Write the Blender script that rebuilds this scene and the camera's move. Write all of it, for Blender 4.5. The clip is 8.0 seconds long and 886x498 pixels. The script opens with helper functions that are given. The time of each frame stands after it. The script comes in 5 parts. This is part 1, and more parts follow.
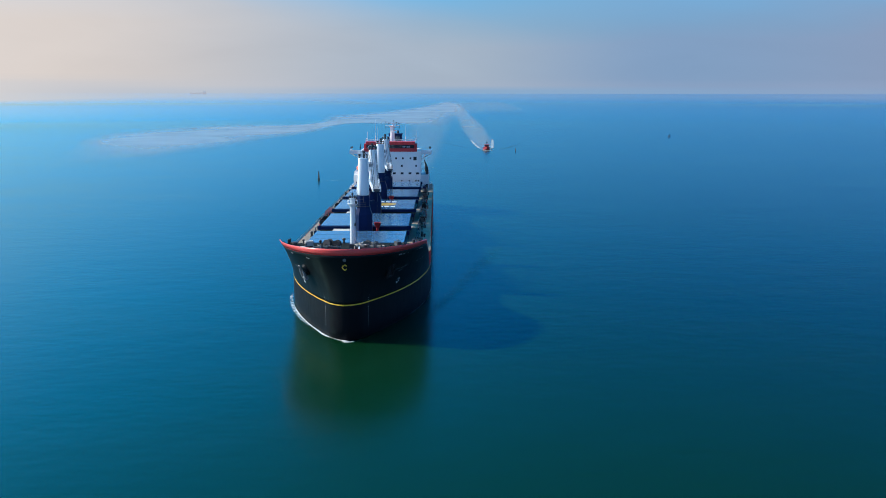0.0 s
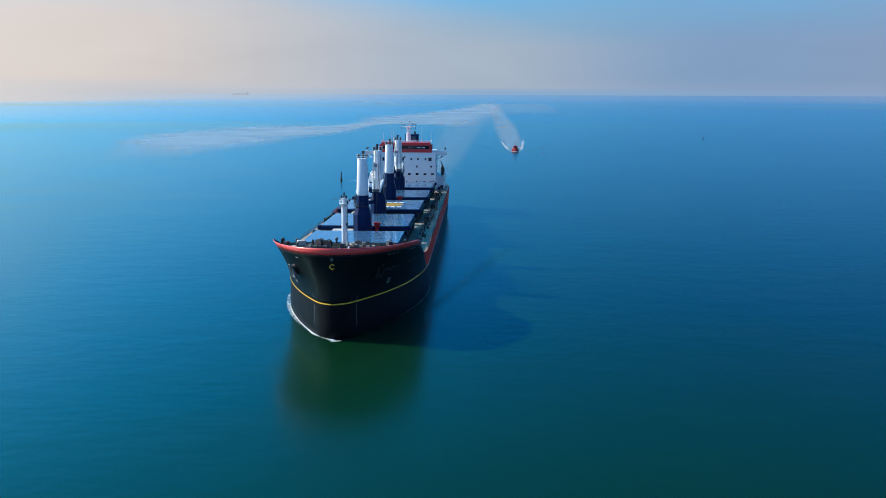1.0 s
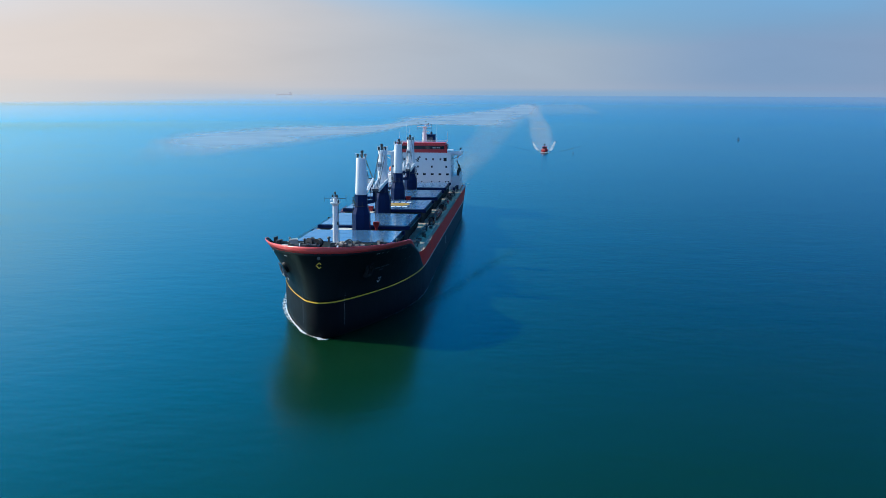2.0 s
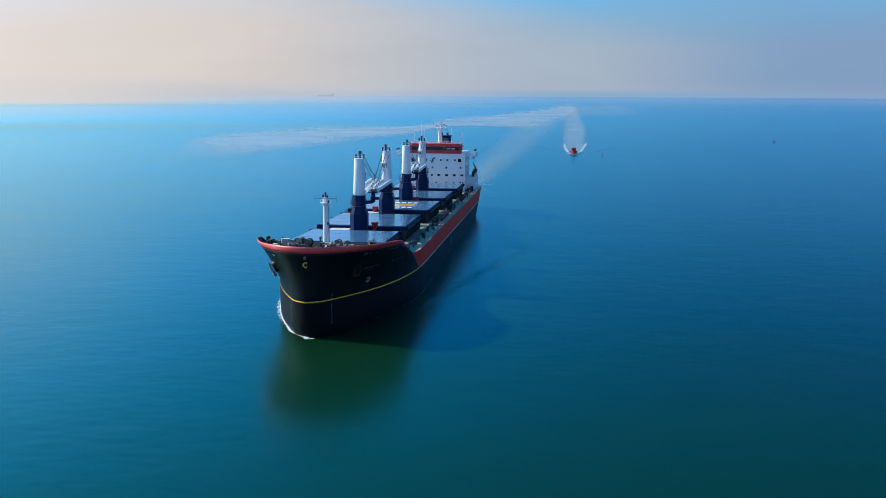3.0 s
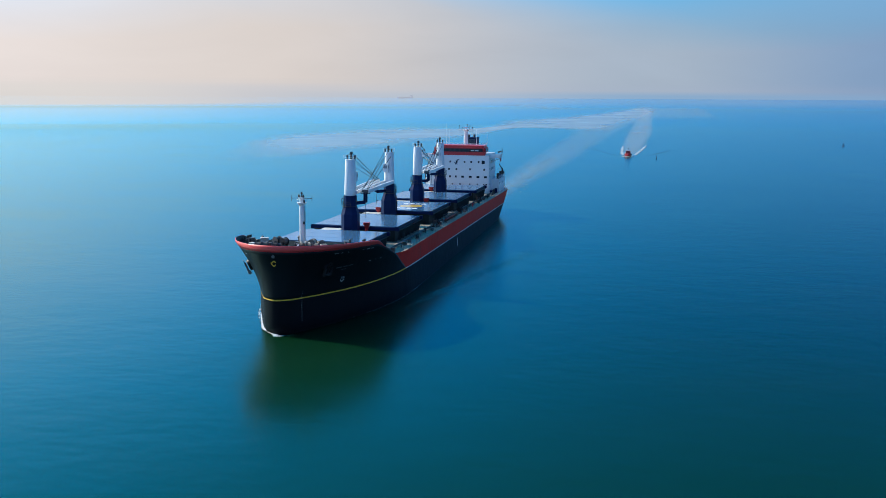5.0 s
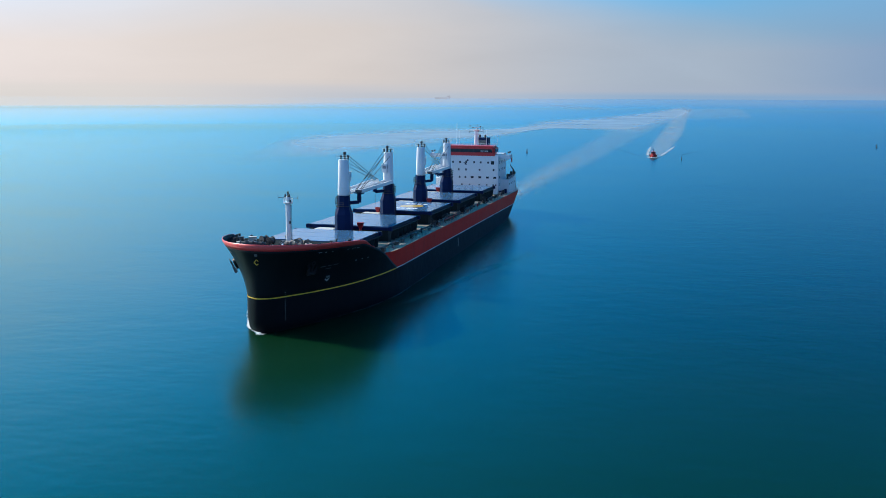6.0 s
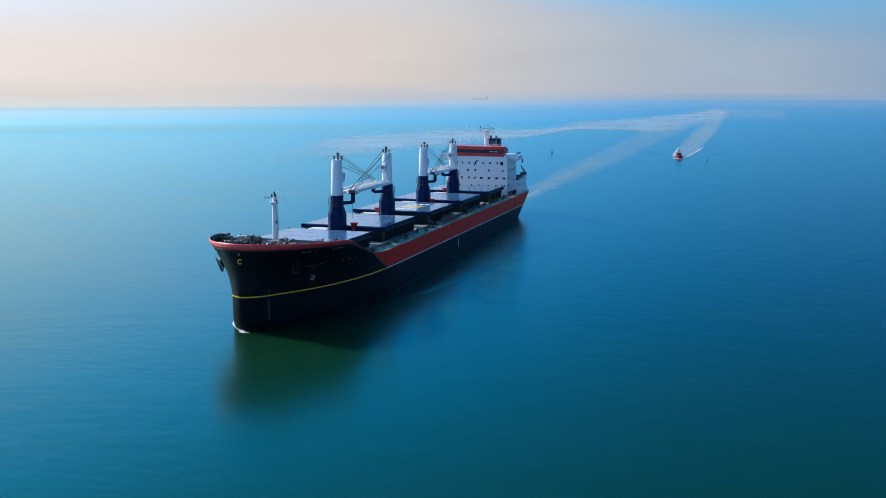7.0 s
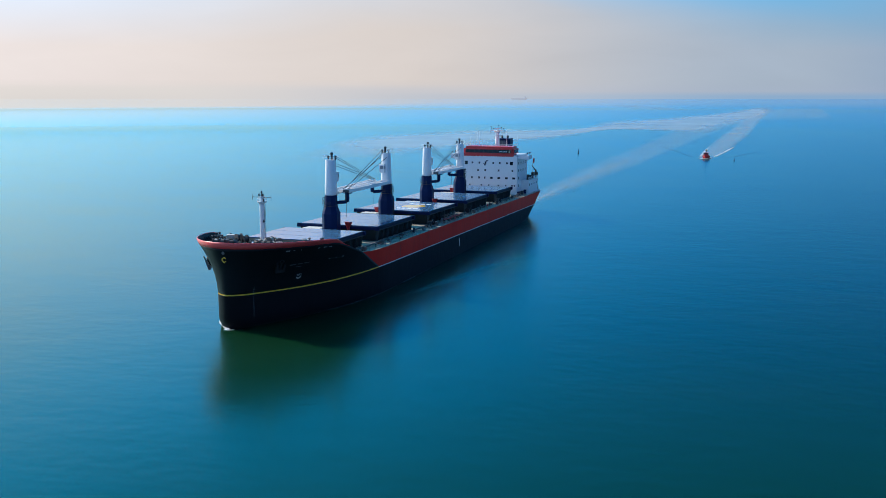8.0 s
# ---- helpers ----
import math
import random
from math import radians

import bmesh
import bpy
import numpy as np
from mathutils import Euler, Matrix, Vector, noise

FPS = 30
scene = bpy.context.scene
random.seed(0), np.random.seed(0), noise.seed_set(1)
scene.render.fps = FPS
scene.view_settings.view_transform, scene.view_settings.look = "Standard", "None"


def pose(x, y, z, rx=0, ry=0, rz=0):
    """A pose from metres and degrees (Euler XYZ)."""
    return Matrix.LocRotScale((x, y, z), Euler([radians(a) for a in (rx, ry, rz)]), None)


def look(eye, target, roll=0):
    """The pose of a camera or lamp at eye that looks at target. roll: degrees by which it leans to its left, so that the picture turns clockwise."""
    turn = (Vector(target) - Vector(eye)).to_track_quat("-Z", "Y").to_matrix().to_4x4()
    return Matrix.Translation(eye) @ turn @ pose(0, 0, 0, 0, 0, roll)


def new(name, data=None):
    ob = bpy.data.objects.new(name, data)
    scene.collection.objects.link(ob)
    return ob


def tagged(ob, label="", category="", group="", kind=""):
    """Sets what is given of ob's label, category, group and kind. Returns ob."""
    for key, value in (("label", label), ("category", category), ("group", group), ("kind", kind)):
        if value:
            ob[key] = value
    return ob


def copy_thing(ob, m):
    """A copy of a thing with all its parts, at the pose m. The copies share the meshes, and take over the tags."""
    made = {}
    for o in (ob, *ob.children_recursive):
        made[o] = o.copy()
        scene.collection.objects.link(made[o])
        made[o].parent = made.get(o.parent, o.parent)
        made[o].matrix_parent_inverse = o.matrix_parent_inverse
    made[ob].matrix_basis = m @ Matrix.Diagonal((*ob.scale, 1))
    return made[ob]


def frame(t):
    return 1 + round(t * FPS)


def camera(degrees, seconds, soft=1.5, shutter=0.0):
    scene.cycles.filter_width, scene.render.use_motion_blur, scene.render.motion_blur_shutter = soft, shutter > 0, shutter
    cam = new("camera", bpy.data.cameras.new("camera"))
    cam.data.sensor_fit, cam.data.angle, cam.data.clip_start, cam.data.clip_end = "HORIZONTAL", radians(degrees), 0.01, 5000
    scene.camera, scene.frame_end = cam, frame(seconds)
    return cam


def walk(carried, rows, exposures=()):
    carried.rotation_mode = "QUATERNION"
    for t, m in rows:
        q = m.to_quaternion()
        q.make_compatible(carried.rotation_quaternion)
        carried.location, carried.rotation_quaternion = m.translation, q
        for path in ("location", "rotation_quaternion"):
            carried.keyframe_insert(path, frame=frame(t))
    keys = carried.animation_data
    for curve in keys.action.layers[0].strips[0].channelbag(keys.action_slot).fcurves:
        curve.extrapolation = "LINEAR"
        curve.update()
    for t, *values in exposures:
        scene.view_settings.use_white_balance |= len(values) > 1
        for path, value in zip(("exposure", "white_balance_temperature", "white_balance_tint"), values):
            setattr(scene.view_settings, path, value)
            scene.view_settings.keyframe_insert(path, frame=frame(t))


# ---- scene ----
cam = camera(49.7, 8.0, soft=0.8)
PATH = [
    (0, (17.352, -173.377, 47.429), (17.3639, -171.4057, 47.0899), 0.07),
    (0.5, (22.307, -173.510, 47.395), (22.2765, -171.5387, 47.0569), 0.15),
    (1, (27.356, -173.447, 47.352), (27.2819, -171.4766, 47.0153), 0.21),
    (1.5, (32.481, -173.216, 47.307), (32.3630, -171.2478, 46.9707), 0.25),
    (3, (48.176, -171.747, 47.196), (47.9261, -169.7912, 46.8624), 0.30),
    (3.5, (53.481, -171.057, 47.176), (53.1879, -169.1067, 46.8441), 0.31),
    (4, (58.812, -170.286, 47.168), (58.4765, -168.3425, 46.8368), 0.31),
    (4.5, (64.166, -169.441, 47.171), (63.7895, -167.5049, 46.8403), 0.31),
    (6, (80.383, -166.469, 47.227), (79.8878, -164.5592, 46.8973), 0.27),
    (6.5, (85.858, -165.316, 47.250), (85.3235, -163.4174, 46.9209), 0.23),
    (7, (91.382, -164.066, 47.267), (90.8083, -162.1788, 46.9388), 0.18),
    (7.5, (96.968, -162.703, 47.273), (96.3547, -160.8277, 46.9446), 0.11),
    (8, (102.632, -161.206, 47.259), (101.9774, -159.3450, 46.9310), 0.00),
]
walk(cam, [(t, look(eye, target, roll)) for t, eye, target, roll in PATH])

# ---- world and sun ----
SUN_TO = Vector((-1.42, 0.27, 1.0)).normalized()
world = bpy.data.worlds.new("sky")
scene.world = world
world.use_nodes = True


def wire(tree, a, b):
    tree.links.new(a, b)


def node(tree, kind, **inputs):
    n = tree.nodes.new(kind)
    for key, value in inputs.items():
        n.inputs[key.replace("_", " ")].default_value = value
    return n


def maths(tree, op, a, b=None, clamp=False):
    n = tree.nodes.new("ShaderNodeMath")
    n.operation, n.use_clamp = op, clamp
    for k, v in enumerate((a, b)):
        if v is None:
            continue
        if isinstance(v, (int, float)):
            n.inputs[k].default_value = v
        else:
            wire(tree, v, n.inputs[k])
    return n.outputs[0]


def ramp(tree, fac, stops, smooth=True):
    n = tree.nodes.new("ShaderNodeValToRGB")
    n.color_ramp.interpolation = "EASE" if smooth else "LINEAR"
    while len(n.color_ramp.elements) < len(stops):
        n.color_ramp.elements.new(0.5)
    for e, (p, c) in zip(n.color_ramp.elements, stops):
        e.position, e.color = p, (*c, 1) if len(c) == 3 else c
    wire(tree, fac, n.inputs[0])
    return n.outputs[0]


def blend(tree, fac, a, b, mode="MIX"):
    n = tree.nodes.new("ShaderNodeMix")
    n.data_type, n.blend_type = "RGBA", mode
    for socket, v in ((n.inputs[0], fac), (n.inputs[6], a), (n.inputs[7], b)):
        if isinstance(v, (int, float)):
            socket.default_value = v
        elif isinstance(v, tuple):
            socket.default_value = (*v, 1)
        else:
            wire(tree, v, socket)
    return n.outputs[2]


wt = world.node_tree
wt.nodes.clear()
geo = wt.nodes.new("ShaderNodeTexCoord")
split = wt.nodes.new("ShaderNodeSeparateXYZ")
wire(wt, geo.outputs["Generated"], split.inputs[0])
up = maths(wt, "MAXIMUM", split.outputs["Z"], 0.0)
turn_ = maths(wt, "ARCTAN2", split.outputs["X"], split.outputs["Y"])     # 0 ahead, minus to starboard
side = maths(wt, "MAXIMUM", maths(wt, "MINIMUM", turn_, 1.0), -1.2)
toward = wt.nodes.new("ShaderNodeVectorMath")
toward.operation = "DOT_PRODUCT"
toward.inputs[1].default_value = SUN_TO
wire(wt, geo.outputs["Generated"], toward.inputs[0])
near_sun = maths(wt, "MAXIMUM", toward.outputs["Value"], 0.0)
sky = wt.nodes.new("ShaderNodeTexSky")
sky.sky_type, sky.sun_disc = "NISHITA", False
sky.sun_elevation, sky.sun_rotation = math.asin(SUN_TO.z), math.atan2(SUN_TO.x, SUN_TO.y)
sky.air_density, sky.dust_density, sky.ozone_density = 1.0, 1.5, 2.5
# clear saturated blue, stronger towards the sun and deeper overhead
level = maths(wt, "ADD", maths(wt, "MULTIPLY", maths(wt, "POWER", near_sun, 2.6), 42.0), 5.5)
level = maths(wt, "MULTIPLY", level, maths(wt, "MAXIMUM", maths(wt, "SUBTRACT", 1.2, maths(wt, "MULTIPLY", up, 1.8)), 0.26))
level = maths(wt, "MULTIPLY", level, maths(wt, "MINIMUM", maths(wt, "ADD", maths(wt, "MULTIPLY", up, 3.5), 0.51), 1.04))
hue = ramp(wt, near_sun, [(0.0, (0.001, 0.284, 1.0)), (1.0, (0.002, 0.52, 1.0))], False)
blue = blend(wt, 1.0, hue, level, "MULTIPLY")
blue = blend(wt, 1.0, blue, blend(wt, 1.0, sky.outputs[0], (0.0, 0.02, 0.04), "MULTIPLY"), "ADD")
blue = blend(wt, 1.0, blue, ramp(wt, up, [(0.105, (1.3, 1.5, 0.0)), (0.15, (0.0, 0.0, 0.0))]), "ADD")
# a pale bank of haze and thin cloud low over the sea, warmer and brighter towards the sun
lowsky = wt.nodes.new("ShaderNodeMapping")
lowsky.inputs["Scale"].default_value = (1.9, 1.9, 8.0)
lowsky.inputs["Rotation"].default_value = (0, radians(-7), 0)
wire(wt, geo.outputs["Generated"], lowsky.inputs[0])
wisps = node(wt, "ShaderNodeTexNoise", Scale=1.4, Detail=4.0, Roughness=0.42, Distortion=0.5)
wire(wt, lowsky.outputs[0], wisps.inputs["Vector"])
warmth = ramp(wt, maths(wt, "ADD", maths(wt, "MULTIPLY", side, 0.5), 0.5), [(0.1, (0.60, 0.54, 0.52)), (0.3, (0.585, 0.53, 0.50)), (0.5, (0.375, 0.45, 0.55)), (0.62, (0.235, 0.36, 0.56)), (0.8, (0.30, 0.355, 0.515))])
drift = maths(wt, "SUBTRACT", wisps.outputs["Fac"], 0.5)
far_bank = maths(wt, "SUBTRACT", 0.085, maths(wt, "MULTIPLY", side, 0.29))
far_veil = maths(wt, "DIVIDE", maths(wt, "SUBTRACT", far_bank, up), 0.07, clamp=True)
bank = maths(wt, "ADD", maths(wt, "MULTIPLY", drift, 0.07), 0.091)
veil = maths(wt, "DIVIDE", maths(wt, "SUBTRACT", bank, up), 0.045, clamp=True)
thin = maths(wt, "MULTIPLY", maths(wt, "SUBTRACT", 1.0, maths(wt, "MULTIPLY", far_veil, 0.88)), maths(wt, "SUBTRACT", 1.0, maths(wt, "MULTIPLY", veil, 0.94)))
away = maths(wt, "ADD", maths(wt, "MULTIPLY", maths(wt, "MINIMUM", maths(wt, "SUBTRACT", toward.outputs["Value"], 0.02), 0.0), 0.1), 1.0)
soft_glow = maths(wt, "MULTIPLY", maths(wt, "ADD", maths(wt, "MULTIPLY", maths(wt, "POWER", near_sun, 1.6), 6.0), 6.75), away)
hazy = blend(wt, 1.0, warmth, soft_glow, "MULTIPLY")
streaks = node(wt, "ShaderNodeTexNoise", Scale=2.6, Detail=5.0, Roughness=0.55, Distortion=0.4)
wire(wt, lowsky.outputs[0], streaks.inputs["Vector"])
hazy = blend(wt, 1.0, hazy, maths(wt, "ADD", maths(wt, "MULTIPLY", streaks.outputs["Fac"], 0.14), 0.94), "MULTIPLY")
both = blend(wt, thin, hazy, blue)
# unseen warm band above the bank, below the sun, added to redden the sea
warm_band = ramp(wt, near_sun, [(0.55, (0.0, 0.0, 0.0)), (0.78, (7.5, 2.2, 0.4)), (1.0, (7.5, 2.2, 0.4))], False)
warm_band = blend(wt, 1.0, warm_band, ramp(wt, up, [(0.095, (0.0, 0.0, 0.0)), (0.15, (1.0, 1.0, 1.0)), (0.20, (1.0, 1.0, 1.0)), (0.27, (0.0, 0.0, 0.0))]), "MULTIPLY")
both = blend(wt, 1.0, both, warm_band, "ADD")
# unseen pale sky to port and astern, added to fill the ship's shaded sides
astern = maths(wt, "DIVIDE", maths(wt, "SUBTRACT", maths(wt, "ABSOLUTE", maths(wt, "ADD", turn_, 0.25)), 1.05), 0.6, clamp=True)
low = maths(wt, "POWER", maths(wt, "SUBTRACT", 1.0, up), 1.4)
quarter = wt.nodes.new("ShaderNodeVectorMath")
quarter.operation = "DOT_PRODUCT"
quarter.inputs[1].default_value = (-0.5, -0.86, 0.0)
wire(wt, geo.outputs["Generated"], quarter.inputs[0])
fill_share = maths(wt, "MAXIMUM", maths(wt, "MULTIPLY", quarter.outputs["Value"], 1.3, clamp=True), 0.55)
both = blend(wt, maths(wt, "MULTIPLY", maths(wt, "MULTIPLY", astern, low), fill_share), both, (2.2, 3.8, 7.6))
# world colour below the horizon, painted as far water fading into haze
dim = ramp(wt, maths(wt, "ADD", maths(wt, "MULTIPLY", side, 0.5), 0.5), [(0.1, (3.6, 3.7, 3.8)), (0.38, (2.3, 3.4, 4.6)), (0.52, (1.35, 2.7, 4.3)), (0.72, (1.6, 2.6, 4.0))])
clear = maths(wt, "DIVIDE", maths(wt, "ADD", split.outputs["Z"], 0.0062), 0.0050, clamp=True)
both = blend(wt, clear, dim, both)
back = node(wt, "ShaderNodeBackground", Strength=0.142)
wire(wt, both, back.inputs[0])
wout = wt.nodes.new("ShaderNodeOutputWorld")
wire(wt, back.outputs[0], wout.inputs[0])

sun = new("sun", bpy.data.lights.new("sun", "SUN"))
sun.data.energy, sun.data.angle, sun.data.color = 5.0, radians(2.6), (1.0, 0.93, 0.82)
sun.matrix_world = look(SUN_TO * 400, (0, 0, 0))


# ---- materials ----
def paint(name, colour, rough=0.45, vary=0.12, grain=3.0, dirt=(0.12, 0.07, 0.045), dirty=0.0, streak=1.0, bump=0.02, metal=0.0, spec=0.5):
    """Paint on steel: uneven tone, a fine grain and rust or dirt that runs down."""
    m = bpy.data.materials.new(name)
    m.use_nodes = True
    t = m.node_tree
    p = t.nodes["Principled BSDF"]
    co = t.nodes.new("ShaderNodeTexCoord")
    mp = t.nodes.new("ShaderNodeMapping")
    mp.inputs["Scale"].default_value = (1, 1, streak)
    wire(t, co.outputs["Object"], mp.inputs[0])
    big = node(t, "ShaderNodeTexNoise", Scale=0.22, Detail=5.0)
    small = node(t, "ShaderNodeTexNoise", Scale=grain, Detail=4.0, Roughness=0.65)
    wire(t, mp.outputs[0], big.inputs["Vector"])
    wire(t, mp.outputs[0], small.inputs["Vector"])
    tone = maths(t, "ADD", maths(t, "MULTIPLY", big.outputs["Fac"], 2 * vary), maths(t, "MULTIPLY", small.outputs["Fac"], vary))
    tone = maths(t, "ADD", tone, 1 - 1.5 * vary)
    col = blend(t, 1.0, colour, tone, "MULTIPLY")
    if dirty:
        worn = node(t, "ShaderNodeTexNoise", Scale=0.9, Detail=7.0, Roughness=0.7)
        wire(t, mp.outputs[0], worn.inputs["Vector"])
        fac = maths(t, "MULTIPLY", maths(t, "SUBTRACT", worn.outputs["Fac"], 0.52), 6 * dirty, clamp=True)
        col = blend(t, fac, col, dirt)
    wire(t, col, p.inputs["Base Color"])
    r = maths(t, "ADD", maths(t, "MULTIPLY", small.outputs["Fac"], 0.25), rough - 0.12)
    wire(t, r, p.inputs["Roughness"])
    p.inputs["Metallic"].default_value = metal
    p.inputs["Specular IOR Level"].default_value = spec
    b = node(t, "ShaderNodeBump", Strength=0.5, Distance=bump)
    wire(t, small.outputs["Fac"], b.inputs["Height"])
    wire(t, b.outputs[0], p.inputs["Normal"])
    return m


BLACK = paint("black hull paint", (0.0055, 0.0085, 0.0100), 0.42, 0.25, 1.2, (0.012, 0.013, 0.015), 0.12, 0.25, spec=0.11)
NAVY = paint("slate boot paint", (0.0068, 0.0072, 0.0094), 0.45, 0.25, 1.2, (0.018, 0.017, 0.02), 0.15, 0.3, spec=0.06)
RED = paint("red hull paint", (0.74, 0.028, 0.018), 0.55, 0.15, 1.5, (0.25, 0.02, 0.02), 0.25, 0.3, spec=0.08)
SCARLET = paint("scarlet paint", (0.62, 0.035, 0.04), 0.38, 0.1, 2.0, (0.25, 0.07, 0.05), 0.15, 0.5)
BULWARK = paint("light red paint", (0.80, 0.07, 0.062), 0.36, 0.12, 2.0, (0.32, 0.08, 0.06), 0.2, 0.5)
COVER_SHADE = paint("navy paint for shaded cover sides", (0.006, 0.016, 0.042), 0.5, 0.2, 2.0, (0.03, 0.04, 0.05), 0.2, 0.5, spec=0.15)
YELLOW = paint("yellow line paint", (0.80, 0.44, 0.03), 0.45, 0.1)
WHITE = paint("white paint", (0.78, 0.79, 0.80), 0.4, 0.06, 2.0, (0.45, 0.36, 0.28), 0.12, 0.3)
CREAM = paint("cream paint", (0.68, 0.6, 0.52), 0.5, 0.12, 2.0, (0.35, 0.25, 0.18), 0.2)
BLUE = paint("dark blue paint", (0.0032, 0.017, 0.070), 0.42, 0.15, 2.0, (0.03, 0.04, 0.08), 0.1, 0.4, spec=0.1)
COVER = paint("blue hatch paint", (0.065, 0.165, 0.29), 0.17, 0.12, 1.3, (0.10, 0.17, 0.25), 0.2, 1.0, 0.002, spec=1.0)
DECK = paint("grey deck paint", (0.40, 0.31, 0.235), 0.65, 0.25, 1.6, (0.2, 0.12, 0.08), 0.3, spec=0.2)
LOUVRE = paint("grey louvre", (0.20, 0.22, 0.25), 0.4, 0.2, 6.0)
OXIDE = paint("dark red ventilator paint", (0.34, 0.014, 0.02), 0.45, 0.15, 2.0, (0.15, 0.03, 0.03), 0.2, 0.5)
STEEL = paint("grey steel", (0.10, 0.105, 0.11), 0.5, 0.2, 3.0, (0.14, 0.08, 0.05), 0.4, 1.0, 0.02, 0.3)
DARK = paint("dark steel", (0.025, 0.028, 0.032), 0.55, 0.2, 3.0)
ROPE = paint("mooring rope", (0.13, 0.12, 0.105), 0.85, 0.25, 9.0, bump=0.05)
HEMP = paint("pale hemp rope", (0.50, 0.44, 0.37), 0.85, 0.25, 9.0, (0.2, 0.16, 0.12), 0.3, bump=0.05)
BROWN = paint("brown winch paint", (0.11, 0.08, 0.068), 0.6, 0.25, 3.0, (0.1, 0.06, 0.04), 0.4)
GREEN = paint("green coaming paint", (0.008, 0.020, 0.021), 0.6, 0.2, 2.0, (0.03, 0.03, 0.028), 0.3, spec=0.2)
ORANGE = paint("orange paint", (0.85, 0.16, 0.05), 0.4, 0.1)
GOLD = paint("gold paint", (0.72, 0.44, 0.10), 0.2, 0.15, 1.3, (0.4, 0.3, 0.15), 0.3, spec=1.0)
ANCHOR_LIT = paint("worn anchor steel in sunlit tone", (0.17, 0.175, 0.19), 0.4, 0.3, 3.0, (0.05, 0.045, 0.04), 0.6)
ANCHOR_SHADED = paint("anchor steel in shaded tone", (0.022, 0.023, 0.025), 0.55, 0.3, 3.0, (0.03, 0.025, 0.02), 0.4, spec=0.15)
STAY = paint("grey-green stay paint", (0.035, 0.058, 0.062), 0.6, 0.2, 2.0, (0.05, 0.045, 0.04), 0.3, spec=0.2)
NEAR_BLACK = paint("near-black steel paint", (0.013, 0.014, 0.016), 0.6, 0.3, 3.0, spec=0.2)
FOREDECK = paint("dark green deck paint", (0.018, 0.024, 0.024), 0.85, 0.35, 1.6, (0.12, 0.08, 0.06), 0.3, spec=0.05)
LETTER = paint("grey-white lettering paint", (0.42, 0.44, 0.46), 0.6, 0.2, 4.0, (0.1, 0.1, 0.1), 0.4)
DULL = paint("faded lettering paint", (0.05, 0.056, 0.062), 0.6, 0.2)
CRIMSON = paint("crimson boat paint", (0.42, 0.018, 0.02), 0.4, 0.12)
PALE = paint("pale grey paint", (0.16, 0.19, 0.19), 0.5, 0.15)
GREY = paint("pale grey lettering and painted-haze paint", (0.68, 0.72, 0.78), 0.6, 0.1)


def glass(name, colour=(0.012, 0.018, 0.026), rough=0.06):
    m = bpy.data.materials.new(name)
    m.use_nodes = True
    p = m.node_tree.nodes["Principled BSDF"]
    p.inputs["Base Color"].default_value = (*colour, 1)
    p.inputs["Roughness"].default_value = rough
    return m


GLASS = glass("dark window glass")


def sea_paint():
    """Murky green-blue water under a rippled, blue-tinged mirror."""
    m = bpy.data.materials.new("sea water")
    m.use_nodes = True
    t = m.node_tree
    t.nodes.remove(t.nodes["Principled BSDF"])
    co = t.nodes.new("ShaderNodeTexCoord")
    murk = node(t, "ShaderNodeTexNoise", Scale=0.006, Detail=4.0)
    wire(t, co.outputs["Object"], murk.inputs["Vector"])
    body = t.nodes.new("ShaderNodeBsdfDiffuse")
    wire(t, ramp(t, murk.outputs["Fac"], [(0.3, (0.0012, 0.0235, 0.0055)), (0.7, (0.0012, 0.029, 0.008))]), body.inputs["Color"])
    flow = t.nodes.new("ShaderNodeMapping")
    flow.inputs["Scale"].default_value = (1.0, 1.6, 1.0)
    flow.inputs["Rotation"].default_value = (0, 0, radians(-14))
    wire(t, co.outputs["Object"], flow.inputs[0])
    height = None
    for scale, share, detail in ((0.026, 0.15, 2.0), (0.09, 0.30, 2.0), (0.3, 0.17, 2.0)):
        n = node(t, "ShaderNodeTexNoise", Scale=scale, Detail=detail, Roughness=0.5)
        wire(t, flow.outputs[0], n.inputs["Vector"])
        h = maths(t, "MULTIPLY", n.outputs["Fac"], share)
        height = h if height is None else maths(t, "ADD", height, h)
    b = node(t, "ShaderNodeBump", Strength=1.0, Distance=0.18)
    wire(t, height, b.inputs["Height"])
    mirror = t.nodes.new("ShaderNodeBsdfGlossy")
    mirror.inputs["Color"].default_value = (0.52, 0.95, 1.0, 1)
    wind = t.nodes.new("ShaderNodeMapping")
    wind.inputs["Scale"].default_value = (1.0, 2.6, 1.0)
    wind.inputs["Rotation"].default_value = (0, 0, radians(12))
    wire(t, co.outputs["Object"], wind.inputs[0])
    gusts = node(t, "ShaderNodeTexNoise", Scale=0.016, Detail=4.0, Roughness=0.6, Distortion=0.5)
    wire(t, wind.outputs[0], gusts.inputs["Vector"])
    wire(t, maths(t, "ADD", maths(t, "MULTIPLY", gusts.outputs["Fac"], 0.14), 0.16), mirror.inputs["Roughness"])
    wire(t, b.outputs[0], mirror.inputs["Normal"])
    fres = node(t, "ShaderNodeFresnel", IOR=1.333)
    wire(t, b.outputs[0], fres.inputs["Normal"])
    mix = t.nodes.new("ShaderNodeMixShader")
    wire(t, fres.outputs[0], mix.inputs[0])
    wire(t, body.outputs[0], mix.inputs[1])
    wire(t, mirror.outputs[0], mix.inputs[2])
    wire(t, mix.outputs[0], t.nodes["Material Output"].inputs["Surface"])
    return m


SEA = sea_paint()


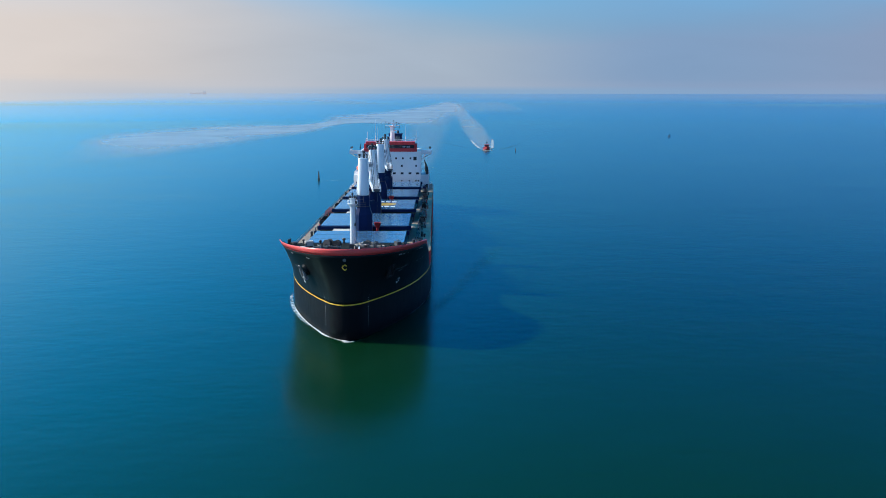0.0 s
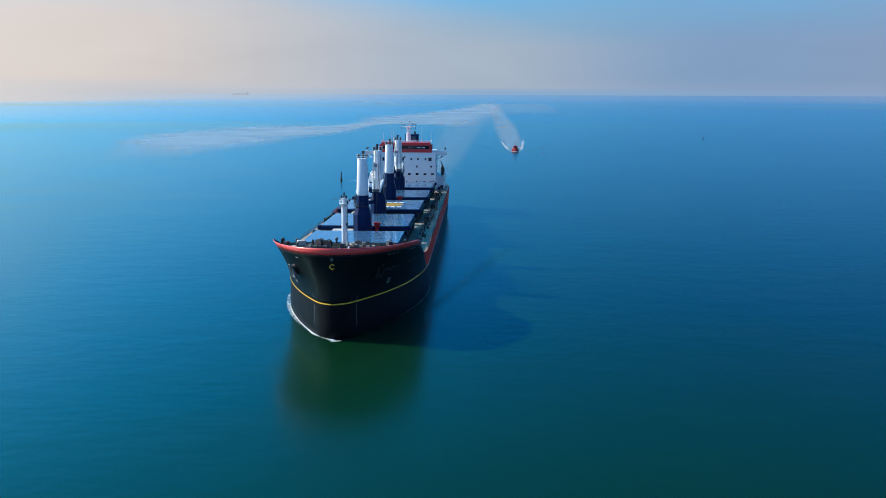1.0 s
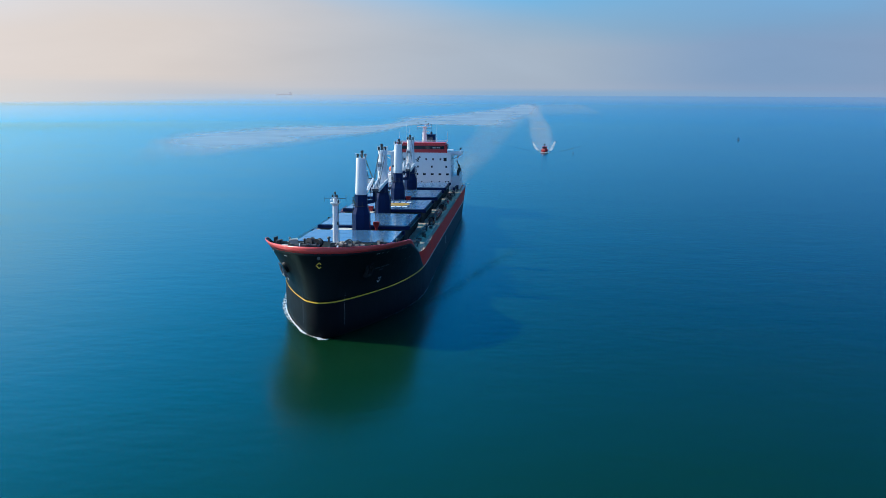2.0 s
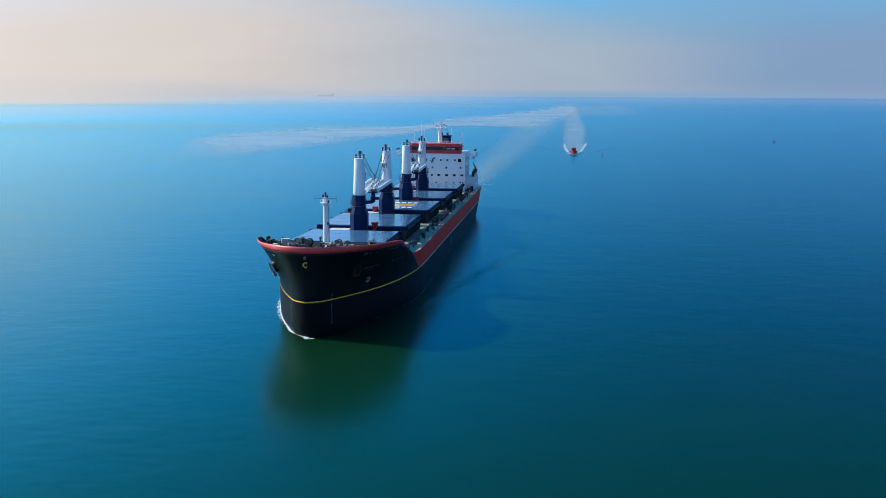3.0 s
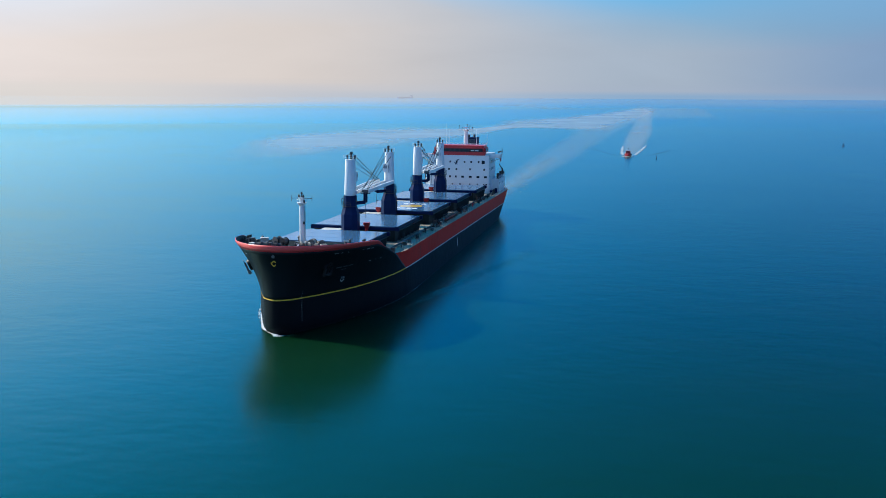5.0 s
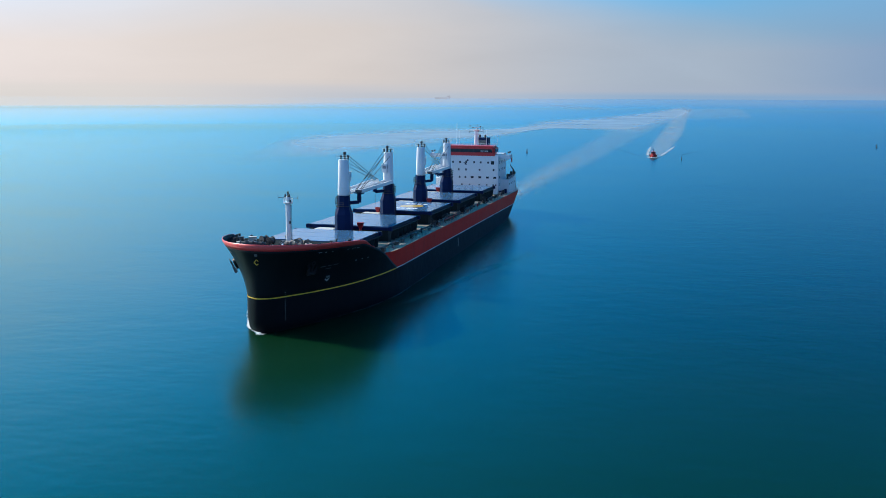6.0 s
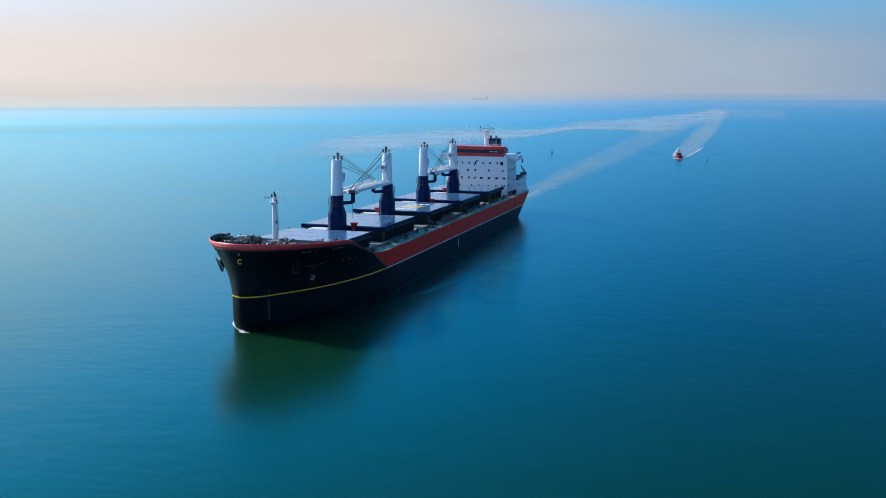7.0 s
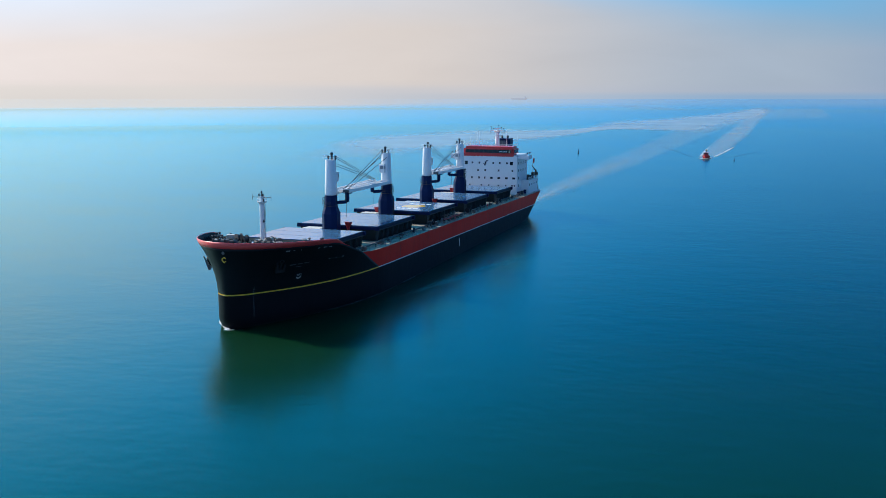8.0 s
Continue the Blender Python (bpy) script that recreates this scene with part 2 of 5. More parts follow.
def patch(name, colour, rough, density, scale, sharp, detail=6.0, uneven=1.0, flat=1.0, most=1.0, tip=5.0):
    """A thin cover on the water: foam or a calm slick, thinning out to its edges (u across, v along)."""
    m = bpy.data.materials.new(name)
    m.use_nodes = True
    t = m.node_tree
    p = t.nodes["Principled BSDF"]
    p.inputs["Base Color"].default_value = (*colour, 1)
    p.inputs["Roughness"].default_value = rough
    p.inputs["IOR"].default_value = 1.333
    uv = t.nodes.new("ShaderNodeUVMap")
    s = t.nodes.new("ShaderNodeSeparateXYZ")
    wire(t, uv.outputs[0], s.inputs[0])
    u, v = s.outputs["X"], s.outputs["Y"]
    edge = maths(t, "MINIMUM", maths(t, "MULTIPLY", maths(t, "MULTIPLY", u, maths(t, "SUBTRACT", 1.0, u)), 4.0 * flat), 1.0)
    ends = maths(t, "MULTIPLY", maths(t, "MULTIPLY", v, maths(t, "SUBTRACT", 1.0, v)), tip, clamp=True)
    co = t.nodes.new("ShaderNodeTexCoord")
    n = node(t, "ShaderNodeTexNoise", Scale=scale, Detail=detail, Roughness=0.62, Distortion=0.4)
    wire(t, co.outputs["Object"], n.inputs["Vector"])
    a = maths(t, "ADD", maths(t, "MULTIPLY", maths(t, "SUBTRACT", n.outputs["Fac"], 0.5), uneven), maths(t, "MULTIPLY", maths(t, "SUBTRACT", maths(t, "MULTIPLY", edge, ends), 1 - density), 0.6))
    a = maths(t, "MULTIPLY", a, sharp, clamp=True)
    a = maths(t, "MULTIPLY", a, maths(t, "MULTIPLY", maths(t, "MULTIPLY", edge, ends), 1.4, clamp=True))
    a = maths(t, "MULTIPLY", a, most)
    wire(t, a, p.inputs["Alpha"])
    return m


FOAM = patch("white foam", (0.8, 0.84, 0.86), 0.7, 0.6, 2.1, 3.0, uneven=1.5)
CREST = paint("crest foam", (0.26, 0.37, 0.43), 0.7, 0.2, 2.0)
SPRAY = patch("broken foam", (0.66, 0.74, 0.78), 0.7, 0.40, 0.28, 1.5, most=0.7)
LACE = patch("lacy foam", (0.56, 0.67, 0.74), 0.7, 0.38, 1.1, 2.2, uneven=1.7)
FAINT = patch("thin foam", (0.34, 0.50, 0.58), 0.5, 0.45, 0.05, 0.9, 4.0)
# Slick and trail: sky mirrored in smooth water, painted as a pale base colour.
SLICK_SHEEN = patch("calm slick", (0.60, 0.66, 0.72), 0.5, 0.95, 0.010, 1.05, 3.0, 0.75, 1.1, 0.64, 9.0)
TRAIL_SHEEN = patch("smooth trail", (0.58, 0.65, 0.70), 0.5, 0.9, 0.03, 0.9, 4.0, 0.9, 1.1, 0.26, 9.0)
CHURN = patch("churned trail", (0.60, 0.66, 0.70), 0.5, 0.9, 0.03, 1.0, 4.0, 0.9, 1.2, 0.5, 14.0)
# Flat dark strips: steep ripple faces mirroring less sky, put into the colour.
RIPPLE_DARK = patch("ripples painted dark", (0.002, 0.03, 0.05), 0.3, 0.9, 0.1, 0.22, 2.0)
WASH = patch("white wash", (0.74, 0.78, 0.8), 0.7, 0.6, 0.2, 1.3)


# ---- building helpers ----
def bm_mesh(bm, name):
    me = bpy.data.meshes.new(name)
    bmesh.ops.recalc_face_normals(bm, faces=bm.faces[:])
    bm.to_mesh(me)
    bm.free()
    return me


def part(name, bm, material, parent=None, label=""):
    """One mesh object from a bmesh, under a thing or a part."""
    me = bm_mesh(bm, name)
    me.materials.append(material)
    ob = new(name, me)
    if parent is not None:
        ob.parent = parent
    if label:
        ob["label"] = label
    return ob


def thing(name, label, category, at=(0, 0, 0), group="", kind=""):
    ob = new(name)
    ob.empty_display_size = 0.5
    ob.matrix_world = Matrix.Translation(at)
    return tagged(ob, label, category, group, kind)


def box(bm, c, s, bevel=0.0, turn=None):
    made = bmesh.ops.create_cube(bm, size=1.0)["verts"]
    for v in made:
        v.co = Vector((v.co.x * s[0], v.co.y * s[1], v.co.z * s[2]))
    if bevel:
        edges = list({e for v in made for e in v.link_edges})
        made = list({v for f in bmesh.ops.bevel(bm, geom=edges, offset=bevel, segments=2, affect="EDGES", clamp_overlap=True)["faces"] for v in f.verts} | {v for v in made if v.is_valid})
    m = Matrix.Translation(c) @ (turn or Matrix.Identity(4))
    bmesh.ops.transform(bm, matrix=m, verts=made)
    return bm


def rod(bm, a, b, r0, r1=None, n=10, caps=True):
    a, b = Vector(a), Vector(b)
    r1 = r0 if r1 is None else r1
    q = (b - a).to_track_quat("Z", "Y").to_matrix().to_4x4()
    m = Matrix.Translation((a + b) / 2) @ q
    bmesh.ops.create_cone(bm, cap_ends=caps, segments=n, radius1=r0, radius2=r1, depth=(b - a).length, matrix=m)
    return bm


def loft(bm, rings, close=True, caps=True):
    """Skin over rings of points."""
    rows = [[bm.verts.new(p) for p in ring] for ring in rings]
    n = len(rows[0])
    for a, b in zip(rows, rows[1:]):
        for k in range(n if close else n - 1):
            q = (k + 1) % n
            if len({a[k], a[q], b[q], b[k]}) == 4:
                bm.faces.new((a[k], a[q], b[q], b[k]))
    if caps and close:
        bm.faces.new(rows[0])
        bm.faces.new(rows[-1])
    return bm


def octagon(w, d, z, cut=0.28, x=0.0, y=0.0):
    a, b = w / 2, d / 2
    c = cut * min(a, b) * 2
    pts = ((a, -b + c), (a, b - c), (a - c, b), (-a + c, b), (-a, b - c), (-a, -b + c), (-a + c, -b), (a - c, -b))
    return [(x + p, y + q, z) for p, q in pts]


def rounded(w, d, z, n=28, x=0.0, y=0.0):
    """A ring between an ellipse and a rectangle."""
    ring = []
    for k in range(n):
        a = 2 * math.pi * (k + 0.5) / n
        c, q = math.cos(a), math.sin(a)
        ring.append((x + w / 2 * math.copysign(abs(c) ** 0.75, c), y + d / 2 * math.copysign(abs(q) ** 0.75, q), z))
    return ring


def B():
    return bmesh.new()


# ---- the sea ----
def haze_paint(name, rise, steep, share):
    """Painted sea haze far out, a glowing see-through shell: thickest along the horizon, thin at its foot and top,
    coloured as the low sky behind it.
    """
    m = bpy.data.materials.new(name)
    m.use_nodes = True
    t = m.node_tree
    t.nodes.remove(t.nodes["Principled BSDF"])
    co = t.nodes.new("ShaderNodeTexCoord")
    s = t.nodes.new("ShaderNodeSeparateXYZ")
    wire(t, co.outputs["Object"], s.inputs[0])
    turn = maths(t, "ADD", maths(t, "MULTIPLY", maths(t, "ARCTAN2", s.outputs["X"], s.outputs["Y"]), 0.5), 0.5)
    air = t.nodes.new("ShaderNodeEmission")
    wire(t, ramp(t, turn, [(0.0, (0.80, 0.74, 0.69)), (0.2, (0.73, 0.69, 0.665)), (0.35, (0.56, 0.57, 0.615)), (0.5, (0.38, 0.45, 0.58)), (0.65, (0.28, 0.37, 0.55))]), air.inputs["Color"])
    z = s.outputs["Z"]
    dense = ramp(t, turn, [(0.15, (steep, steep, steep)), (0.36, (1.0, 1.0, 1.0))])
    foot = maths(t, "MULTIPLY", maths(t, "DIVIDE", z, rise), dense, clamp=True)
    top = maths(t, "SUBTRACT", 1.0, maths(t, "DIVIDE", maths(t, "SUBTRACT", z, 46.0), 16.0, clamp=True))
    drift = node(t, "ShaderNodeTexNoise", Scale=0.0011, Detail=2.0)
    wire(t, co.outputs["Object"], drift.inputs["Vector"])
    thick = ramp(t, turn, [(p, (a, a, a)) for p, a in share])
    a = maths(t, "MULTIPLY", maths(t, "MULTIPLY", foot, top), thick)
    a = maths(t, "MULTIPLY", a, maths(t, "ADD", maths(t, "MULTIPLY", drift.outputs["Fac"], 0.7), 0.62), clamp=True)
    clear = t.nodes.new("ShaderNodeBsdfTransparent")
    mix = t.nodes.new("ShaderNodeMixShader")
    wire(t, a, mix.inputs[0])
    wire(t, clear.outputs[0], mix.inputs[1])
    wire(t, air.outputs[0], mix.inputs[2])
    wire(t, mix.outputs[0], t.nodes["Material Output"].inputs["Surface"])
    return m


# emissive shells, their glow standing for haze in the air
FAR_HAZE_GLOW = haze_paint("sea haze", 16.0, 4.0, ((0.1, 0.9), (0.28, 0.85), (0.4, 0.5), (0.5, 0.26), (0.58, 0.26), (0.7, 0.5)))
THIN_HAZE_GLOW = haze_paint("thin sea haze", 44.0, 1.0, ((0.08, 0.95), (0.22, 0.82), (0.36, 0.42), (0.5, 0.14), (0.7, 0.1)))
for r, material, label in ((2600, FAR_HAZE_GLOW, "glowing shell painted as pale sea haze along the horizon"), (1350, THIN_HAZE_GLOW, "thin glowing shell painted as sea haze before the horizon")):
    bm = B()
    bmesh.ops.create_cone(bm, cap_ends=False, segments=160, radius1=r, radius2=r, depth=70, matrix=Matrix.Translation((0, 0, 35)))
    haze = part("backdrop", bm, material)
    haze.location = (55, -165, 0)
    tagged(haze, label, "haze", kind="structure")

bm = B()
bmesh.ops.create_grid(bm, x_segments=24, y_segments=24, size=8500)
sea = part("water", bm, SEA)
tagged(sea, "calm deep blue sea with low soft ripples", "sea", kind="structure")


def ribbon(name, line, widths, material, label, z=0.03, step=12):
    """A strip on the water along a smooth line of (x, y), with UVs across and along."""
    pts = [Vector((x, y, 0)) for x, y in line]
    fine, wide = [], []
    for k in range(len(pts) - 1):
        p0, p1, p2, p3 = pts[max(k - 1, 0)], pts[k], pts[k + 1], pts[min(k + 2, len(pts) - 1)]
        for j in range(step + (k == len(pts) - 2)):
            s = j / step
            fine.append(0.5 * (2 * p1 + (p2 - p0) * s + (2 * p0 - 5 * p1 + 4 * p2 - p3) * s * s + (3 * p1 - p0 - 3 * p2 + p3) * s ** 3))
            wide.append(widths[k] * (1 - s) + widths[k + 1] * s)
    verts, faces, uvs = [], [], []
    across = 6
    for k, p in enumerate(fine):
        d = (fine[min(k + 1, len(fine) - 1)] - fine[max(k - 1, 0)]).normalized()
        n = Vector((-d.y, d.x, 0))
        for j in range(across + 1):
            q = p + n * wide[k] * (j / across - 0.5)
            verts.append((q.x, q.y, z))
            uvs.append((j / across, k / (len(fine) - 1)))
    for k in range(len(fine) - 1):
        for j in range(across):
            a = k * (across + 1) + j
            faces.append((a, a + 1, a + across + 2, a + across + 1))
    me = bpy.data.meshes.new(name)
    me.from_pydata(verts, [], faces)
    layer = me.uv_layers.new(name="UVMap")
    for loop in me.loops:
        layer.data[loop.index].uv = uvs[loop.vertex_index]
    me.materials.append(material)
    return tagged(new(name, me), label, "wake", kind="stuff")


def smooth_line(line, n):
    """n + 1 points evenly along a smooth curve through a line of (x, y)."""
    pts = [Vector((x, y, 0)) for x, y in line]
    out = []
    for i in range(n + 1):
        g = i / n * (len(pts) - 1)
        k = min(int(g), len(pts) - 2)
        u = g - k
        p0, p1, p2, p3 = pts[max(k - 1, 0)], pts[k], pts[k + 1], pts[min(k + 2, len(pts) - 1)]
        out.append(0.5 * (2 * p1 + (p2 - p0) * u + (2 * p0 - 5 * p1 + 4 * p2 - p3) * u * u + (3 * p1 - p0 - 3 * p2 + p3) * u ** 3))
    return out


def band(name, one, other, material, label, z=0.03, n=72, grow=0.25):
    """A strip on the water between two edges and a little past them, with UVs across and along."""
    across = 8
    a, b = smooth_line(one, n), smooth_line(other, n)
    a, b = [p + (p - q) * grow for p, q in zip(a, b)], [q + (q - p) * grow for p, q in zip(a, b)]
    verts = [(*(p + (q - p) * j / across).xy, z) for p, q in zip(a, b) for j in range(across + 1)]
    faces = [(k * (across + 1) + j, k * (across + 1) + j + 1, (k + 1) * (across + 1) + j + 1, (k + 1) * (across + 1) + j) for k in range(n) for j in range(across)]
    me = bpy.data.meshes.new(name)
    me.from_pydata(verts, [], faces)
    layer = me.uv_layers.new(name="UVMap")
    for loop in me.loops:
        layer.data[loop.index].uv = (loop.vertex_index % (across + 1) / across, loop.vertex_index // (across + 1) / n)
    me.materials.append(material)
    return tagged(new(name, me), label, "wake", kind="stuff")


# ---- the ship ----
DECK_Z, HALF = 10.9, 15.6
AXIS = 0.2           # the keel line lies a little to port of the origin


TRIM = 0.0130        # she sits deeper at the stern


def drop_at(y):
    return -TRIM * max(0.0, y - 30)


def on_deck(x, y, turn=0.0, z=DECK_Z):
    """The pose of a thing that stands on the deck, which falls a little towards the stern."""
    return pose(x, y, z + drop_at(y), -math.degrees(TRIM), 0, 0) @ pose(0, 0, 0, 0, 0, turn)


def stem(z):
    return -0.9 * max(0.0, (min(z, 16.7) - 10.5) / 6.2) ** 1.8 + 0.16 * max(0.0, 2.4 - z) ** 2


def breadth(y, z):
    """Half the hull's breadth at a station and height."""
    k = max(0.0, min(1.0, (z - 6.5) / 10.3)) ** 1.5
    long = 47 - 17.5 * k
    s = max(0.0, min(1.0, (y - stem(z)) / long))
    run = max(0.0, y - stem(z))
    nose = 1.7 * min(1.0, run / 1.8) ** 0.5 * math.exp(-run / 7) * (1 - 0.75 * k)
    fore = (1 - (1 - s) ** 2) ** (1 / (1.15 + 0.73 * k)) + nose / HALF
    h = max(0.0, min(1.0, z / DECK_Z))
    end = stern(z) + 0.5
    a = max(0.0, min(1.0, (end - y) / (34 - 20 * h)))
    aft = (1 - (1 - a) ** 2.4) ** 0.5 * (1 - 0.10 * (1 - a) ** 2)
    return HALF * fore * (1 + 0.035 * k) * (aft if y > 150 else 1.0) if y < 60 else HALF * fore * (aft if y > 150 else 1.0)


def stern(z):
    h = max(0.0, min(1.0, z / DECK_Z))
    return 199 + 12 * h ** 0.8


def rail_top(y):
    """Top edge of the hull plating: forecastle bulwark, its slope, the deck edge."""
    high = 16.55 - 0.052 * (y + 1)
    if y < 20:
        return high
    if y < 33:
        s = (y - 20) / 13
        top = 16.55 - 0.052 * 21
        return top + (11.25 - top) * s ** 1.15
    return 11.25 - 0.3 * min(1.0, (y - 33) / 8)


def line_z(y):
    return 6.7 + 0.25 * max(0.0, 1 - y / 40) ** 2 - 0.28 * math.sin(math.pi * max(0.0, min(1.0, (y - 2) / 40)))


def skin(bm, sign, y_from, y_to, z_low, z_high, ny, nz, push=0.0, fine=1.7):
    """Part of one side of the hull between two heights (functions of y) and two stations (functions of z)."""
    rows = []
    for j in range(ny + 1):
        s = (j / ny) ** fine
        row = []
        for i in range(nz + 1):
            z = z_low(0) + (z_high(0) - z_low(0)) * i / nz
            for _ in range(8):
                y = y_from(z) + (y_to(z) - y_from(z)) * s
                z = z_low(y) + (z_high(y) - z_low(y)) * i / nz
            row.append(bm.verts.new((AXIS + sign * (breadth(y, z) + push), y - (push if s < 0.002 else 0), z + drop_at(y))))
        rows.append(row)
    for a, b in zip(rows, rows[1:]):
        for k in range(nz):
            bm.faces.new((a[k], a[k + 1], b[k + 1], b[k]))


def both_sides(name, material, y_from, y_to, z_low, z_high, ny, nz, parent, label="", push=0.0, fine=1.7, thick=0.0):
    bm = B()
    for sign in (-1, 1):
        skin(bm, sign, y_from, y_to, z_low, z_high, ny, nz, push, fine)
    bmesh.ops.remove_doubles(bm, verts=bm.verts[:], dist=0.02)
    ob = part(name, bm, material, parent, label)
    for f in ob.data.polygons:
        f.use_smooth = True
    if thick:
        mod = ob.modifiers.new("plate", "SOLIDIFY")
        mod.thickness, mod.offset = thick, -1
    return ob


ship = thing("cargo_ship", "black and red bulk carrier under way on calm sea", "ship")


def cut(z):
    """Where the black bow gives way to the red side."""
    return 33.0 + (11.25 - z) * 1.86


both_sides("lower_hull", NAVY, stem, stern, lambda y: -2.5, line_z, 90, 12, ship, "slate black lower hull")
both_sides("bow_plating", BLACK, stem, cut, line_z, rail_top, 64, 14, ship, "black bow plating", thick=0.12)
both_sides("side_plating", RED, cut, stern, line_z, rail_top, 60, 6, ship, "red side plating", fine=1.0)
both_sides("bow_line", YELLOW, stem, lambda z: 41.0, lambda y: line_z(y) - 0.13, lambda y: line_z(y) + 0.13, 64, 1, ship, "yellow painted line", push=0.02)
both_sides("side_line", WHITE, lambda z: 41.0, lambda z: stern(z) - 0.5, lambda y: line_z(y) - 0.10, lambda y: line_z(y) + 0.10, 60, 1, ship, "white painted line", push=0.02, fine=1.0)
both_sides("bulwark", BULWARK, stem, lambda z: 24.0, rail_top, lambda y: rail_top(y) + (1.15 - 0.015 * y) * max(0.05, 1 - max(0.0, (y - 16) / 8) ** 2), 48, 3, ship, "red bow bulwark", thick=0.15)

# near-black inner skin, set just inside the bulwark plating
both_sides("bulwark_lining", NEAR_BLACK, stem, lambda z: 23.5, lambda y: rail_top(y) - 0.9, lambda y: rail_top(y) + (1.1 - 0.015 * y) * max(0.05, 1 - max(0.0, (y - 16) / 8) ** 2), 48, 3, ship, "dark inner side of the bulwark", push=-0.2)

both_sides("bulwark_bead", SCARLET, stem, lambda z: 26.0, lambda y: rail_top(y) - 0.07, lambda y: rail_top(y) + 0.05, 48, 1, ship, "thin red bead under the bulwark", push=0.04)
for sign in (-1, 1):
    for k in range(11):
        y = 1.6 + 1.6 * k
        w, foot, z = breadth(y, rail_top(y)) - 0.3, breadth(y, 15.5) - 0.35, rail_top(y)
        bm = B()
        a = [bm.verts.new(p) for p in ((AXIS + sign * w, y - 0.04, z + 0.7), (AXIS + sign * max(0.15, foot), y - 0.04, 15.47), (AXIS + sign * max(0.1, foot - 0.75), y - 0.04, 15.47))]
        b = [bm.verts.new((v.co.x, y + 0.04, v.co.z)) for v in a]
        bm.faces.new(a)
        bm.faces.new(b)
        for i in range(3):
            bm.faces.new((a[i], a[(i + 1) % 3], b[(i + 1) % 3], b[i]))
        part("bulwark_stay", bm, DARK, ship)

# transom
bm = B()
ring = []
for z in [0 + k * DECK_Z / 8 for k in range(9)]:
    ring.append((AXIS - breadth(stern(z) - 0.05, z) - 0.01, stern(z) - 0.02, z + drop_at(stern(z))))
for z in [0 + k * DECK_Z / 8 for k in range(8, -1, -1)]:
    ring.append((AXIS + breadth(stern(z) - 0.05, z) + 0.01, stern(z) - 0.02, z + drop_at(stern(z))))
vs = [bm.verts.new(p) for p in ring]
for k in range(8):
    bm.faces.new((vs[k], vs[k + 1], vs[16 - k], vs[17 - k]))
part("transom", bm, RED, ship)


def deck_sheet(name, z, y0, y1, material, inset, n=50, label=""):
    bm = B()
    rows = []
    for k in range(n + 1):
        s = k / n
        y = y0 + (y1 - y0) * s
        w = max(0.05, breadth(y, z) - inset)
        d = z + drop_at(y)
        rows.append((bm.verts.new((AXIS - w, y, d)), bm.verts.new((AXIS + w, y, d)), bm.verts.new((AXIS - w, y, d - 0.15)), bm.verts.new((AXIS + w, y, d - 0.15))))
    for a, b in zip(rows, rows[1:]):
        bm.faces.new((a[0], a[1], b[1], b[0]))
        bm.faces.new((a[2], b[2], b[3], a[3]))
    return part(name, bm, material, ship, label)


deck_sheet("main_deck", DECK_Z, 17.5, 210.5, DECK, 0.1, 80, "worn grey-green main deck")
deck_sheet("forecastle_deck", 15.45, -1.0, 19.5, FOREDECK, 0.15, 50, "dark green forecastle deck")
bm = B()
box(bm, (AXIS, 19.4, 13.1), (2 * breadth(19.4, 11.5) - 0.5, 0.2, 4.4))
part("forecastle_bulkhead", bm, DARK, ship)


# ---- hatches ----
def hatch(y0, y1, wide, top, panels):
    h = thing("cargo_hatch", "long cargo hatch closed by glossy blue steel covers", "hatch", (0, 0, 0), "cargo hatches")
    h.matrix_world = on_deck(0, y0)
    long, up_ = y1 - y0, top - DECK_Z
    bm = B()
    box(bm, (0, long / 2, (up_ - 0.9) / 2), (2 * wide - 1.4, long - 0.8, up_ - 0.9))
    part("coaming", bm, GREEN, h, "dark green hatch coaming")
    # leaning stays along both sides
    for sign in (-1, 1):
        n = max(4, round(long / 3.3))
        for k in range(n + 1):
            y = 0.7 + (long - 1.4) * k / n
            x0, x1, x2 = sign * (wide - 0.72), sign * (wide - 0.1), sign * (wide + 0.25)
            bm = B()
            a = [bm.verts.new(p) for p in ((x0, y - 0.07, 0.02), (x1, y - 0.07, 0.02), (x2, y - 0.07, up_ - 1.0), (x0, y - 0.07, up_ - 1.0))]
            b = [bm.verts.new((v.co.x, y + 0.07, v.co.z)) for v in a]
            bm.faces.new(a)
            bm.faces.new(b)
            for i in range(4):
                bm.faces.new((a[i], a[(i + 1) % 4], b[(i + 1) % 4], b[i]))
            part("stay", bm, STAY, h)
        bm = B()
        box(bm, (sign * (wide - 0.15), long / 2, up_ - 0.98), (1.2, long, 0.16), 0.02)
        part("coaming_rail", bm, DARK, h)
    for k in range(panels):
        a, b = long * k / panels + 0.04, long * (k + 1) / panels - 0.04
        bm = B()
        box(bm, (0, (a + b) / 2, up_ - 0.42), (2 * wide, b - a, 0.84), 0.05)
        part("cover_panel", bm, COVER, h, "glossy blue cover panel")
    # dark sheets over the cover sides, shade put into their colour
    for sign in (-1, 1):
        bm = B()
        box(bm, (sign * (wide + 0.03), long / 2, up_ - 0.5), (0.07, long - 0.1, 0.76), 0.01)
        part("cover_side_shade", bm, COVER_SHADE, h, "navy sheet painted as the covers' shaded side")
    for sign, y in ((-1, -0.22), (1, long + 0.22)):
        bm = B()
        box(bm, (0, y, up_ - 0.55), (2 * wide + 0.5, 0.42, 0.7), 0.06)
        for s in (-1, 1):
            box(bm, (s * (wide + 0.15), y, up_ - 0.5), (1.0, 0.7, 1.0), 0.1)
        part("end_beam", bm, BLUE, h, "dark blue end beam")
    return h


